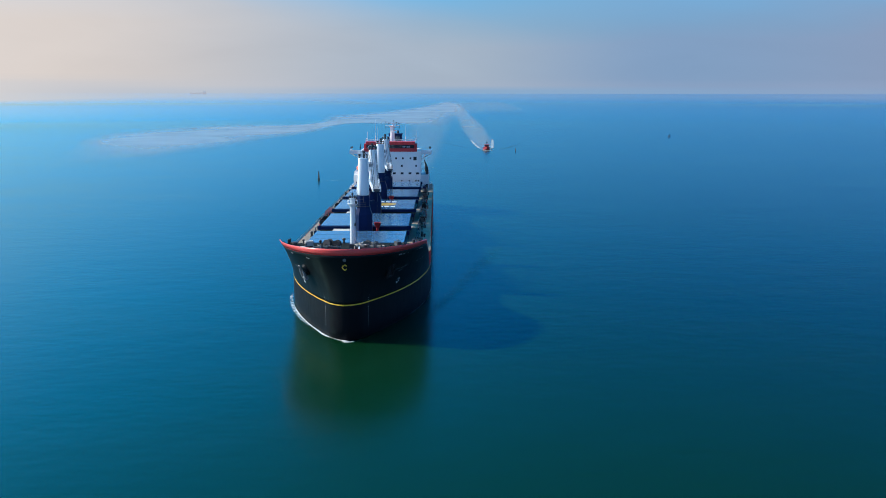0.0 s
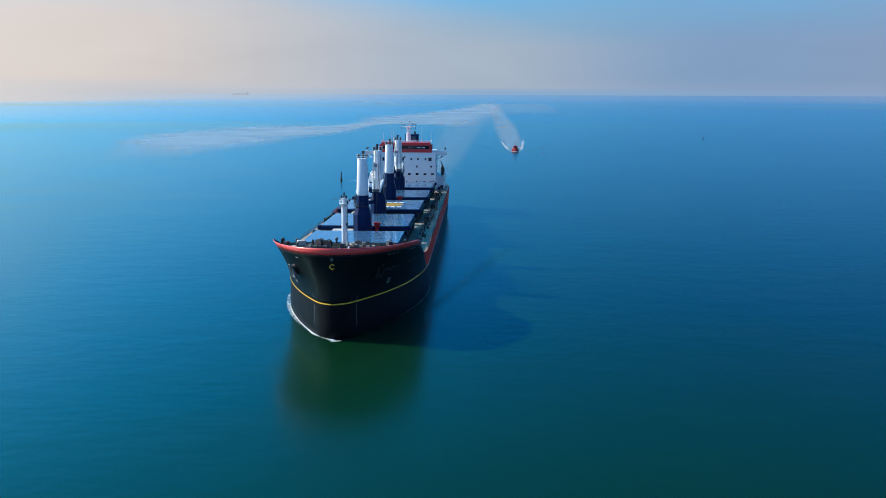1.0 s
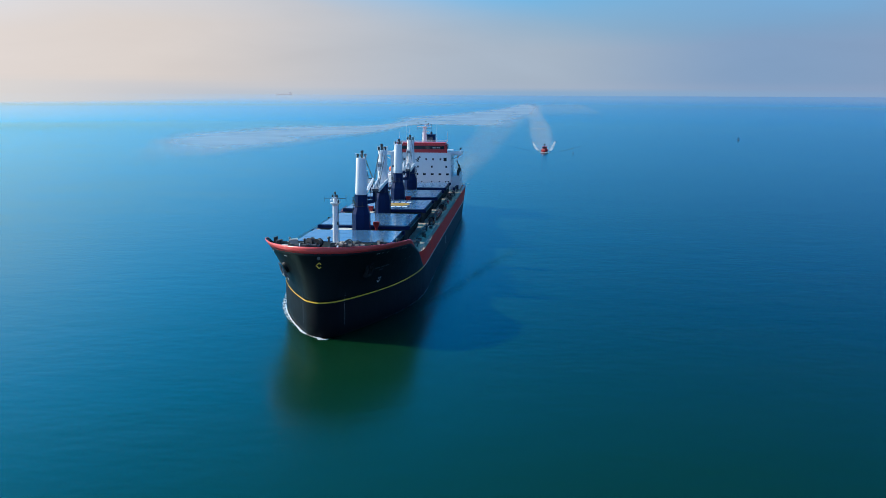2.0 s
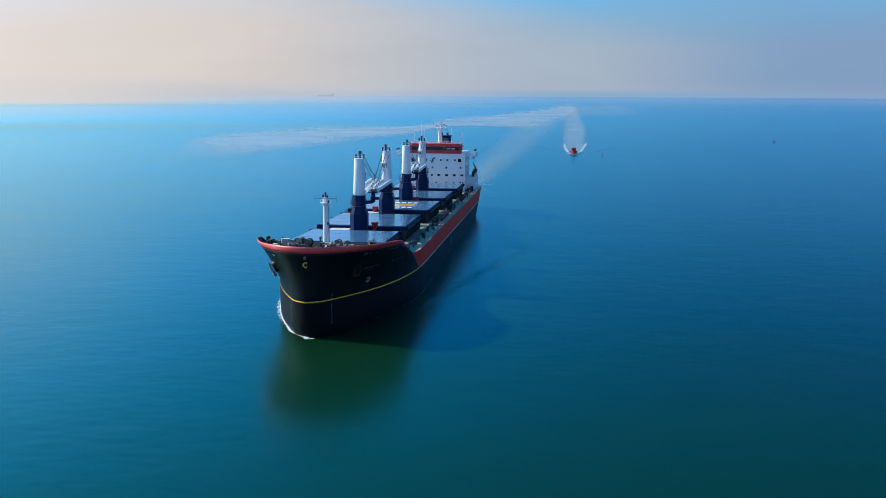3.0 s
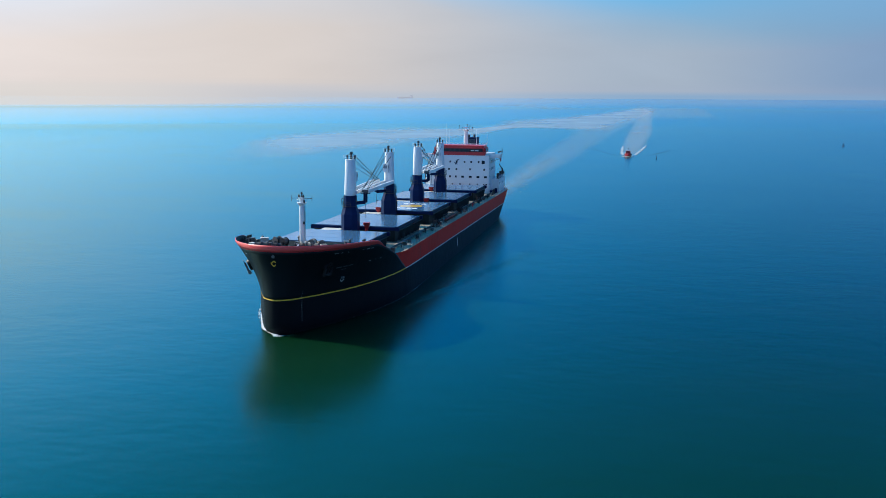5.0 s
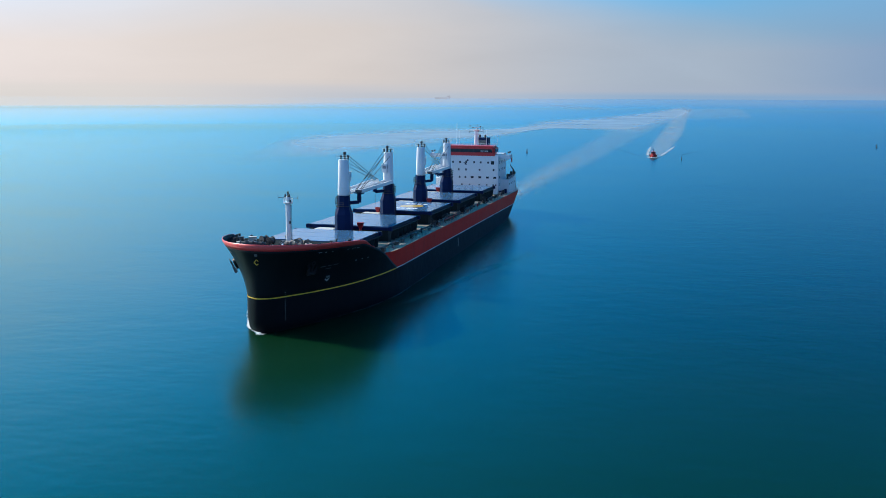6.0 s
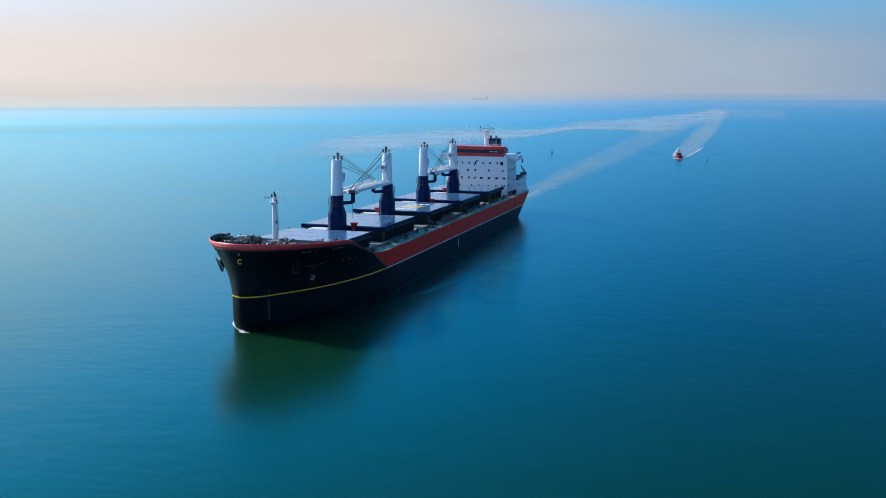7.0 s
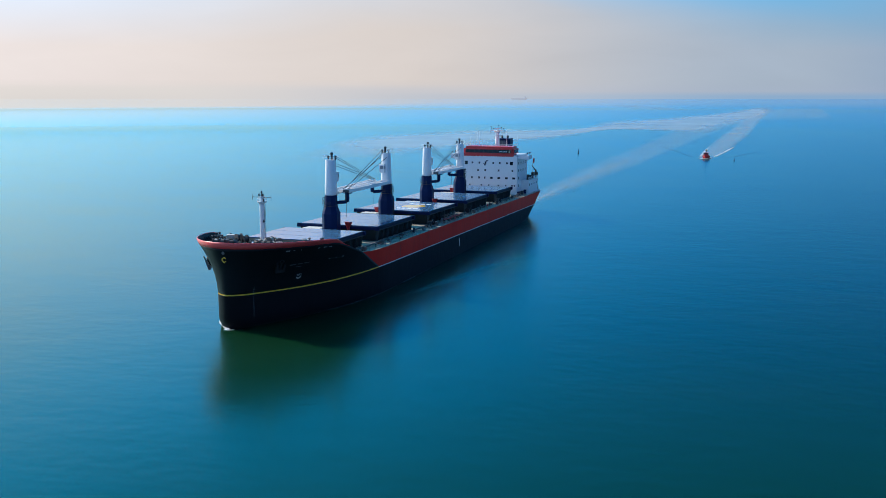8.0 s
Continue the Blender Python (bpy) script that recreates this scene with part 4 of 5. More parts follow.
def winch():
    w = thing("mooring_winch", "rusty mooring winch with rope-filled drums on the forecastle", "winch", (0, 0, 0), "mooring winches")
    bm = B()
    box(bm, (0, 0, 0.15), (5.0, 1.6, 0.3), 0.05)
    part("bed", bm, STEEL, w)
    for x, r, mat in ((-1.7, 0.58, ROPE), (-0.3, 0.62, ROPE), (1.6, 0.5, BROWN)):
        bm = B()
        rod(bm, (x - 0.5, 0, 1.15), (x + 0.5, 0, 1.15), r * 0.86, n=18)
        d = part("drum", bm, mat, w, "drum wound with mooring rope" if mat is ROPE else "brown gear drum")
        for e in (-0.55, 0.55):
            bm = B()
            rod(bm, (x + e - 0.05, 0, 1.15), (x + e + 0.05, 0, 1.15), r * 1.15, n=18)
            part("flange", bm, STEEL, d)
    bm = B()
    box(bm, (0.65, 0, 0.9), (0.7, 1.2, 1.5), 0.12)
    part("gearbox", bm, BROWN, w)
    bm = B()
    rod(bm, (2.3, 0, 1.15), (2.75, 0, 1.15), 0.35, 0.28, 14)
    rod(bm, (2.75, 0, 1.15), (2.85, 0, 1.15), 0.45, 0.45, 14)
    part("warping_head", bm, STEEL, w)
    return w


w0 = winch()
w0.matrix_world = pose(-3.9, 6.4, FC, 0, 0, 12)
copy_thing(w0, pose(4.4, 7.4, FC, 0, 0, 172))


def bollard():
    b = thing("bollard", "pair of dark steel mooring bollards on the deck", "bollard", (0, 0, 0), "bollards")
    bm = B()
    box(bm, (0, 0, 0.08), (1.7, 0.7, 0.16), 0.03)
    part("base", bm, DARK, b)
    for x in (-0.5, 0.5):
        bm = B()
        rod(bm, (x, 0, 0.1), (x, 0, 0.95), 0.24, n=14)
        rod(bm, (x, 0, 0.95), (x, 0, 1.1), 0.32, 0.28, n=14)
        part("post", bm, DARK, b)
    return b


b0 = bollard()
b0.matrix_world = pose(-7.0, 6.0, FC, 0, 0, 55)
for x, y, a in ((7.0, 6.0, -55), (-10.8, 13.5, 75), (10.8, 13.5, -75), (-12.6, 18, 85), (12.6, 18, -85), (-3.2, 3.2, 20), (3.2, 3.2, -20)):
    copy_thing(b0, pose(x, y, FC, 0, 0, a))
for y in (60, 82, 116, 147, 176):
    for x in (-13.6, 13.6):
        copy_thing(b0, on_deck(x, y, 90))


def vent(x, y, z, tall, r, material, label):
    v = thing("deck_ventilator", label, "ventilator", (x, y, z), "deck ventilators")
    bm = B()
    rod(bm, (0, 0, 0), (0, 0, tall * 0.7), r * 0.55, n=12)
    part("pipe", bm, material, v)
    bm = B()
    rod(bm, (0, 0, tall * 0.7), (0, 0, tall * 0.85), r * 0.8, r, 14)
    rod(bm, (0, 0, tall * 0.85), (0, 0, tall), r, r * 0.5, 14)
    part("cowl", bm, material, v)


for x, y, t_, r_, m_ in ((-8.6, 13.0, 1.1, 0.3, STEEL), (-6.0, 15.5, 1.3, 0.3, DARK), (8.2, 13.0, 0.9, 0.3, STEEL), (-1.6, 18.3, 1.3, 0.4, STEEL), (2.6, 16.0, 1.0, 0.3, STEEL), (-9.8, 18.5, 1.0, 0.3, STEEL), (9.4, 18.6, 0.9, 0.3, STEEL), (0.9, 6.2, 1.2, 0.35, STEEL), (-1.2, 5.2, 1.0, 0.3, BROWN), (6.2, 8.6, 1.2, 0.35, STEEL), (-6.6, 8.8, 1.0, 0.35, STEEL)):
    vent(x, y, FC, t_, r_, m_, "small mushroom ventilator on the forecastle")


def locker(x, y, z, w, d, h, material, label, turn=0):
    l_ = thing("deck_locker", label, "locker", (x, y, z), "deck lockers")
    l_.matrix_world = pose(x, y, z, 0, 0, turn)
    bm = B()
    box(bm, (0, 0, h / 2), (w, d, h), 0.05)
    part("body", bm, material, l_)
    bm = B()
    box(bm, (0, 0, h + 0.05), (w + 0.12, d + 0.12, 0.1), 0.03)
    part("lid", bm, material, l_)


locker(-8.4, 16.2, FC, 1.6, 1.0, 0.9, CREAM, "cream steel deck locker on the forecastle", 20)
locker(0.6, 12.0, FC, 1.1, 0.9, 1.0, STEEL, "grey steel deck locker beside the foremast")
locker(9.4, 16.4, FC, 1.8, 0.9, 0.8, STEEL, "grey steel deck locker by the bulwark", -65)
locker(-11.6, 17.0, FC, 1.4, 0.7, 0.6, STEEL, "brown steel deck locker by the bulwark", 70)

# slanting chain stoppers
for x in (-5.2, 2.4):
    st = thing("chain_stopper", "white painted chain stopper leaning on the forecastle", "stopper", (x, 6.6, FC), "chain stoppers")
    bm = B()
    box(bm, (0, 0, 0.75), (0.35, 2.6, 0.35), 0.05, Matrix.Rotation(radians(32), 4, "X"))
    part("arm", bm, WHITE, st)
    bm = B()
    box(bm, (0, -0.6, 0.35), (0.9, 0.9, 0.7), 0.08)
    part("seat_block", bm, STEEL, st)


# ---- rails ----
def railing(name, label, line, gap=2.0, tall=1.05, material=WHITE):
    """Posts along a line of points, with three bars."""
    r = thing(name, label, "railing")
    post = bm_mesh(rod(B(), (0, 0, 0), (0, 0, tall), 0.045, n=6), "post")
    post.materials.append(material)
    pts = [Vector(p) for p in line]
    for k, (a, b) in enumerate(zip(pts, pts[1:])):
        n = max(1, round((b - a).length / gap))
        for i in range(n + (k == len(pts) - 2)):
            o = new("post", post)
            o.parent = r
            o.location = a + (b - a) * i / n
    for h in (0.4, 0.72, tall):
        bm = B()
        for a, b in zip(pts, pts[1:]):
            up_ = Vector((0, 0, h))
            rod(bm, a + up_, b + up_, 0.035, n=6, caps=False)
        part("rail_bar", bm, material, r)
    return r


for sign in (-1, 1):
    ys = [36 + 12 * k for k in range(12)] + [176]
    railing("deck_railing", "thin white railing along the ship's side", [(AXIS + sign * (breadth(y, DECK_Z) - 0.25), y, DECK_Z + drop_at(y)) for y in ys], 3.0, 1.05, PALE)
    ys = [178, 186, 194, 200, 205, 209]
    railing("deck_railing", "thin white railing round the stern deck", [(AXIS + sign * (breadth(y, DECK_Z) - 0.3), y, DECK_Z + drop_at(y)) for y in ys], 2.2)
    railing("house_railing", "white railing on top of the lower house", [(sign * 14.0, HOUSE_Y + 6.2, HOUSE_Z + 4.9), (sign * 14.0, HOUSE_Y + 19.8, HOUSE_Z + 4.9)], 1.7)
railing("roof_railing", "white railing round the wheelhouse roof", [(-9.2, HOUSE_Y + 7.5, HOUSE_Z + TOP + 3.25), (-9.2, HOUSE_Y + 1.0, HOUSE_Z + TOP + 3.25), (9.2, HOUSE_Y + 1.0, HOUSE_Z + TOP + 3.25), (9.2, HOUSE_Y + 7.5, HOUSE_Z + TOP + 3.25)], 1.6, 0.9)

# ---- deck between and beside the hatches ----
for y, _ in CRANES:
    mh = thing("mast_house", "low cream-roofed deck store round a crane pedestal", "deck store")
    mh.matrix_world = on_deck(0, y)
    bm = B()
    box(bm, (-4.6, 0, 1.55), (4.6, 3.4, 3.1), 0.06)
    part("store_room", bm, WHITE, mh)
    bm = B()
    box(bm, (-4.6, 0, 3.16), (4.9, 3.7, 0.12), 0.03)
    part("roof", bm, CREAM, mh)

HOPPERS = [(3.2, 51.2), (-3.4, 84.6), (3.5, 113.0), (-3.6, 150.2)]
for x, y in HOPPERS:
    hp = thing("red_ventilator", "red funnel-shaped ventilator on a short stem", "ventilator", (0, 0, 0), "red ventilators")
    hp.matrix_world = on_deck(x, y)
    bm = B()
    rod(bm, (0, 0, 0), (0, 0, 3.3), 0.35, n=12)
    part("stem", bm, OXIDE, hp)
    bm = B()
    loft(bm, [octagon(0.7, 0.7, 3.2, 0.2), octagon(1.6, 1.2, 4.3, 0.15), octagon(1.6, 1.2, 4.6, 0.15)])
    part("hood", bm, OXIDE, hp)

for sign in (-1, 1):
    for x, r_, m_ in ((12.3, 0.14, STEEL), (12.75, 0.10, BROWN)):
        pl = thing("deck_pipe", "long steel pipe running along the side deck", "pipe")
        bm = B()
        a, b = Vector((sign * x, 36, DECK_Z + 0.45 + drop_at(36))), Vector((sign * x, 178, DECK_Z + 0.45 + drop_at(178)))
        rod(bm, a, b, r_, n=8)
        part("tube", bm, m_, pl)
        for k in range(18):
            p = a + (b - a) * (k + 0.5) / 18
            bm = B()
            box(bm, p - Vector((0, 0, 0.23)), (0.5, 0.15, 0.46), 0.02)
            part("saddle", bm, STEEL, pl)

gear = random.Random(11)
for sign in (-1, 1):
    for k in range(26):
        y = 37 + 5.4 * k + gear.uniform(-1.2, 1.2)
        x = sign * gear.uniform(13.3, 14.3)
        z = DECK_Z + drop_at(y)
        kind_ = gear.random()
        if sign < 0 and y < 68:
            continue
        if kind_ < 0.45:
            vent(x, y, z, gear.uniform(0.9, 1.5), 0.33, gear.choice((STEEL, DARK, PALE)), "small mushroom ventilator on the side deck")
        elif kind_ < 0.8:
            locker(x, y, z, 0.8, gear.uniform(0.8, 1.6), gear.uniform(0.6, 1.0), gear.choice((STEEL, DARK, CREAM, BROWN)), "small steel locker standing on the side deck")
        else:
            vent(x, y, z, 1.2, 0.3, SCARLET, "small red hydrant post on the side deck")

def gangway(x, y, rail):
    g = thing("gangway", "red stowed gangway ladder on the side deck", "gangway", (0, 0, 0), "gangways")
    g.matrix_world = on_deck(x, y)
    for e in (-0.45, 0.45):
        bm = B()
        box(bm, (e, 7.0, 1.05), (0.12, 14.0, 0.34), 0.03)
        part("side_beam", bm, OXIDE, g, "red side beam")
        bm = B()
        for k in range(11):
            rod(bm, (e, 0.6 + 1.28 * k, 1.2), (e, 0.6 + 1.28 * k, 2.1), 0.04, n=6)
        rod(bm, (e, 0.6, 2.1), (e, 13.4, 2.1), 0.045, n=6)
        rod(bm, (e, 0.6, 1.65), (e, 13.4, 1.65), 0.035, n=6)
        part("handrail", bm, rail, g)
    bm = B()
    for k in range(34):
        box(bm, (0, 0.4 + 0.4 * k, 1.08), (0.8, 0.22, 0.05))
    part("treads", bm, BROWN, g, "brown worn treads")
    for k in (1.0, 5.0, 9.0, 13.0):
        bm = B()
        box(bm, (0, k, 0.45), (1.1, 0.16, 0.9), 0.03)
        part("stand", bm, BROWN, g)
    return g


gangway(13.75, 91.0, STEEL)
gangway(-13.75, 93.0, OXIDE)


def roller_winch():
    w = thing("deck_winch", "dark mooring winch standing at the ship's side", "winch", (0, 0, 0), "deck winches")
    bm = B()
    box(bm, (0, 0, 0.14), (1.7, 3.0, 0.28), 0.04)
    part("bed", bm, DARK, w)
    bm = B()
    rod(bm, (0, -0.9, 1.2), (0, 0.5, 1.2), 0.5, n=16)
    d = part("drum", bm, DARK, w)
    for e in (-0.95, 0.55):
        bm = B()
        rod(bm, (0, e - 0.05, 1.2), (0, e + 0.05, 1.2), 0.72, n=18)
        part("flange", bm, NEAR_BLACK, d)
    bm = B()
    box(bm, (0, 1.05, 0.95), (1.0, 0.7, 1.5), 0.1)
    part("gearbox", bm, DARK, w)
    bm = B()
    rod(bm, (0.45, 1.3, 0.3), (0.45, 1.3, 2.2), 0.1, n=8)
    box(bm, (0.45, 1.3, 2.2), (0.45, 0.3, 0.3), 0.05)
    part("control_stand", bm, DARK, w)
    return w


rw = roller_winch()
rw.matrix_world = on_deck(-13.2, 85.0)
for x, y, a in ((-13.2, 78.5, 180), (13.3, 83.0, 180), (-13.2, 118.0, 0), (13.3, 116.0, 0), (-13.0, 161.0, 0), (13.0, 150.0, 180), (-13.2, 149.0, 180)):
    copy_thing(rw, on_deck(x, y, a))

# painted sign on the third hatch: yellow oval between two rows of white bars
hx = hatch_things[2]
bm = B()
ring = []
for k in range(28):
    a = 2 * math.pi * k / 28
    ring.append(bm.verts.new((2.3 + 3.4 * math.cos(a), 11.2 + 4.0 * math.sin(a) * (1.0 if abs(math.sin(a)) < 0.9 else 0.95), 14.6 - DECK_Z + 0.006)))
bm.faces.new(ring)
part("painted_oval", bm, GOLD, hx, "yellow painted oval")
for y, xs in ((17.1, (-0.6, 1.2, 3.0, 4.8)), (5.4, (-0.2, 1.5, 3.2, 4.9))):
    for x in xs:
        bm = B()
        box(bm, (x, y, 14.6 - DECK_Z + 0.004), (1.35, 2.1, 0.01))
        part("painted_bar", bm, GREY, hx)

# ---- on and behind the deckhouse ----
bm = B()
for a, x, z, w in ((62, -0.9, 11.55, 2.3), (-35, -1.25, 11.0, 1.5), (20, -0.6, 12.1, 1.5)):
    box(bm, (x, -0.03, z), (w, 0.05, 0.28), 0.0, Matrix.Rotation(radians(-a), 4, "Y"))
part("house_emblem", bm, BLUE, house, "dark blue emblem of slanting strokes")

ROOF = HOUSE_Z + TOP + 3.25
for x, y, tall in ((-5.7, 185.5, 8.0), (-4.9, 186.0, 5.5), (5.5, 186.5, 6.0), (9.4, 187.5, 4.0), (-8.8, 187.5, 3.5)):
    w = thing("whip_antenna", "thin white whip antenna on the wheelhouse roof", "antenna", (x, y, ROOF), "whip antennas")
    bm = B()
    rod(bm, (0, 0, 0), (0, 0, tall * 0.3), 0.12, 0.08, 8)
    part("base", bm, WHITE, w)
    bm = B()
    rod(bm, (0, 0, tall * 0.3), (0, 0, tall), 0.06, 0.03, 6)
    part("whip", bm, WHITE, w)
for s in (-1, 1):
    for y in (2.2, 5.6):
        lamp = thing("wing_lamp", "small lamp on the bridge wing rail", "lamp", (s * 14.6, HOUSE_Y + y, HOUSE_Z + TOP + 0.15), "wing lamps")
        bm = B()
        rod(bm, (0, 0, 0), (0, 0, 0.7), 0.06, n=8)
        part("post", bm, WHITE, lamp)
        bm = B()
        rod(bm, (0, 0.25, 0.85), (0, -0.25, 0.85), 0.28, 0.34, 12)
        part("lamp_head", bm, STEEL, lamp)

lb = thing("lifeboat", "orange lifeboat hanging in white davits beside the house", "lifeboat", (-12.6, 194.5, HOUSE_Z + 5.6))
bm = B()
rings = []
for y, w_, z0, z1 in ((-3.6, 0.2, 0.9, 1.8), (-2.6, 0.9, 0.4, 2.1), (0, 1.2, 0.2, 2.3), (2.6, 0.9, 0.4, 2.1), (3.6, 0.2, 0.9, 1.8)):
    rings.append([(w_ * math.cos(a), y, (z0 + z1) / 2 + (z1 - z0) / 2 * math.sin(a)) for a in [2 * math.pi * k / 10 for k in range(10)]])
loft(bm, rings)
part("hull", bm, ORANGE, lb)
for y in (-2.0, 2.0):
    bm = B()
    rod(bm, (1.0, y, -0.7), (1.1, y, 2.6), 0.14, n=8)
    rod(bm, (1.1, y, 2.6), (-0.2, y, 3.0), 0.12, n=8)
    part("davit", bm, WHITE, lb)

dv = thing("provision_crane", "dark steel stores crane on the after deck", "crane", (12.9, 203.0, DECK_Z + drop_at(203)))
bm = B()
rod(bm, (0, 0, 0), (0, 0, 8.0), 0.45, 0.35, 12)
part("post", bm, DARK, dv)
bm = B()
rod(bm, (0, 0, 7.6), (-0.6, -3.8, 9.8), 0.25, 0.16, 10)
part("boom", bm, DARK, dv)
bm = B()
box(bm, (0.1, 0.4, 6.3), (1.3, 1.3, 1.3), 0.1)
part("winch_box", bm, DARK, dv)
bm = B()
box(bm, (0, 0, 4.2), (2.0, 2.0, 0.15))
part("platform", bm, DARK, dv)
pole = thing("flag_staff", "white flag staff with a red and white flag", "flag", (12.4, 199.5, HOUSE_Z + 4.9))
bm = B()
rod(bm, (0, 0, 0), (0, 0.8, 8.2), 0.07, 0.05, 8)
part("staff", bm, WHITE, pole)
bm = B()
rows_f = [[bm.verts.new((0.02 + 0.18 * math.sin(1.3 * i), 0.75 + 0.32 * i, z)) for z in (5.6, 6.4, 7.2)] for i in range(7)]
for a, b in zip(rows_f, rows_f[1:]):
    for k in range(2):
        bm.faces.new((a[k], a[k + 1], b[k + 1], b[k]))
part("flag", bm, SCARLET, pole, "red flag cloth")

# after deck gear
for x, y, w, d, h, m_ in ((12.6, 178.6, 0.9, 1.2, 1.3, BLUE), (13.4, 180.6, 0.7, 0.7, 1.5, DARK), (12.5, 182.4, 1.2, 0.9, 1.1, STEEL), (13.5, 184.4, 0.8, 0.8, 1.6, BLUE), (12.9, 186.0, 0.7, 0.7, 1.2, DARK), (13.2, 202.2, 1.6, 1.2, 1.8, DARK), (11.2, 206.2, 1.4, 1.0, 1.6, STEEL)):
    locker(x, y, DECK_Z + drop_at(y), w, d, h, m_, "dark steel locker standing beside the deckhouse")
for x, y, h, m_ in ((13.4, 189.0, 1.9, DARK), (13.5, 192.0, 1.5, BLUE), (13.3, 196.5, 2.2, DARK)):
    locker(x, y, HOUSE_Z + 4.9, 0.9, 1.1, h, m_, "dark equipment box on the lower house roof")
for k, (x, y) in enumerate(((9.5, 204.5), (-9.5, 204.5))):
    copy_thing(w0, on_deck(x, y, 10 + 160 * k))
for x in (-11, -6, 6, 11.5):
    copy_thing(b0, on_deck(x, 208, 90))

# ---- other craft and marks ----
boat = thing("pilot_boat", "small red pilot boat running fast with white wake", "boat", (53.6, 533, 0))
bm = B()
rings = []
for y, w, z0, z1 in ((-6.2, 0.3, 1.3, 2.6), (-4.4, 1.7, 0.5, 2.2), (-1.5, 2.6, 0.0, 1.9), (2.5, 2.8, -0.2, 1.6), (6.5, 2.6, -0.2, 1.5)):
    rings.append([(-w, y, z1), (-w * 0.75, y, z0), (w * 0.75, y, z0), (w, y, z1)])
loft(bm, rings)
part("hull", bm, CRIMSON, boat, "red hull")
bm = B()
loft(bm, [octagon(4.0, 5.2, 1.6, 0.1), octagon(3.4, 4.2, 3.0, 0.1)])
part("cabin", bm, CRIMSON, boat, "dark red cabin")
bm = B()
loft(bm, [octagon(3.45, 4.2, 3.0, 0.1), octagon(3.1, 3.6, 3.8, 0.1)])
part("windows", bm, GLASS, boat, "dark cabin windows")
bm = B()
box(bm, (0, 0, 3.9), (3.4, 3.9, 0.2), 0.06)
part("roof", bm, SCARLET, boat)
bm = B()
rod(bm, (0, 0.6, 3.9), (0, 0.6, 6.6), 0.16, 0.08, 8)
box(bm, (0, 0.6, 5.4), (1.6, 0.3, 0.25), 0.04)
part("mast", bm, DARK, boat)
for s in (-1, 1):
    bm = B()
    rod(bm, (s * 2.55, -2.6, 1.75), (s * 2.75, 4.5, 1.55), 0.22, n=8)
    part("fender", bm, DARK, boat)
for s in (-1, 1):
    bm = B()
    for y, z in ((-4.2, 2.3), (-2.2, 2.0), (-0.4, 1.9)):
        rod(bm, (s * 1.7, y, z - 0.2), (s * 1.7, y, z + 0.8), 0.05, n=6)
    rod(bm, (s * 1.7, -4.2, 3.1), (s * 1.7, -0.4, 2.7), 0.05, n=6)
    part("bow_rail", bm, WHITE, boat, "white bow rail")


def buoy(x, y, tall, label, material, slim=1.0):
    b = thing("channel_buoy", label, "buoy", (x, y, 0))
    bm = B()
    rod(bm, (0, 0, -0.4), (0, 0, 1.0 * tall / 4), 0.9 * slim * tall / 4, 0.8 * slim * tall / 4, 14)
    part("float", bm, DARK, b)
    bm = B()
    rod(bm, (0, 0, 1.0 * tall / 4), (0, 0, tall * 0.8), 0.55 * slim * tall / 4, 0.4 * slim * tall / 4, 10)
    part("tower", bm, material, b)
    bm = B()
    rod(bm, (0, 0, tall * 0.8), (0, 0, tall), 0.22 * tall / 4, 0.16 * tall / 4, 8)
    part("lantern", bm, DARK, b)


buoy(-42, 305, 4.5, "dark red spar buoy floating on the sea", BROWN, 0.6)
buoy(73.4, 514, 2.3, "small red spar buoy near the boat", BROWN, 0.7)
buoy(-41, 554, 3.4, "dark channel buoy standing behind the ship", DARK, 0.7)
buoy(231, 712, 2.7, "small dark channel buoy far off", DARK)

# haze is put into the far ship's pale base colour
far = thing("far_ship", "tanker far off on the horizon, haze painted into its pale grey", "ship", (-1135, 4500, 0))
bm = B()
loft(bm, [[(-38, -9, 0), (36, -9, 0), (40, -9, 7), (-40, -9, 7)], [(-38, 9, 0), (36, 9, 0), (40, 9, 7), (-40, 9, 7)]])
part("hull", bm, GREY, far)
bm = B()
box(bm, (31, 0, 11), (10, 14, 9), 0.4)
part("deckhouse", bm, GREY, far)

# ---- wakes ----
band("ship_wake", [(-4, 214), (-4, 280), (-7, 400), (-8, 520), (-9, 720), (-12, 950), (-20, 1250)], [(7, 214), (7, 280), (12, 400), (16, 520), (21, 720), (26, 950), (24, 1250)], TRAIL_SHEEN, "smooth trail behind the ship, sheen painted pale", z=0.15, grow=0.3)
ribbon("ship_wake", [(2, 240), (2, 320), (3, 430), (5, 560)], [5, 11, 15, 18], FAINT, "broken foam in the ship's trail", z=0.2)
ribbon("stern_foam", [(4, 216), (3, 245), (2.5, 275), (2.5, 320)], [2.5, 3.5, 4, 3], SPRAY, "white broken foam behind the stern", z=0.07)
band("calm_slick", [(-220, 400), (-186, 460), (-168, 560), (-145, 670), (-112, 815), (-92, 1005), (-8, 995), (20, 1075), (40, 1360), (60, 1640), (75, 2080), (85, 2700)], [(-262, 560), (-288, 690), (-262, 840), (-212, 945), (-155, 950), (-128, 1040), (-128, 1250), (-92, 1400), (-55, 1590), (0, 2000), (35, 2500), (55, 3000)], SLICK_SHEEN, "calm slick across the sea, sky sheen painted pale", z=0.25)
ribbon("calm_slick", [(-350, 2860), (-255, 2500), (-150, 2200)], [80, 200, 90], TRAIL_SHEEN, "calm streak far out on the sea, sheen painted pale", z=0.3)
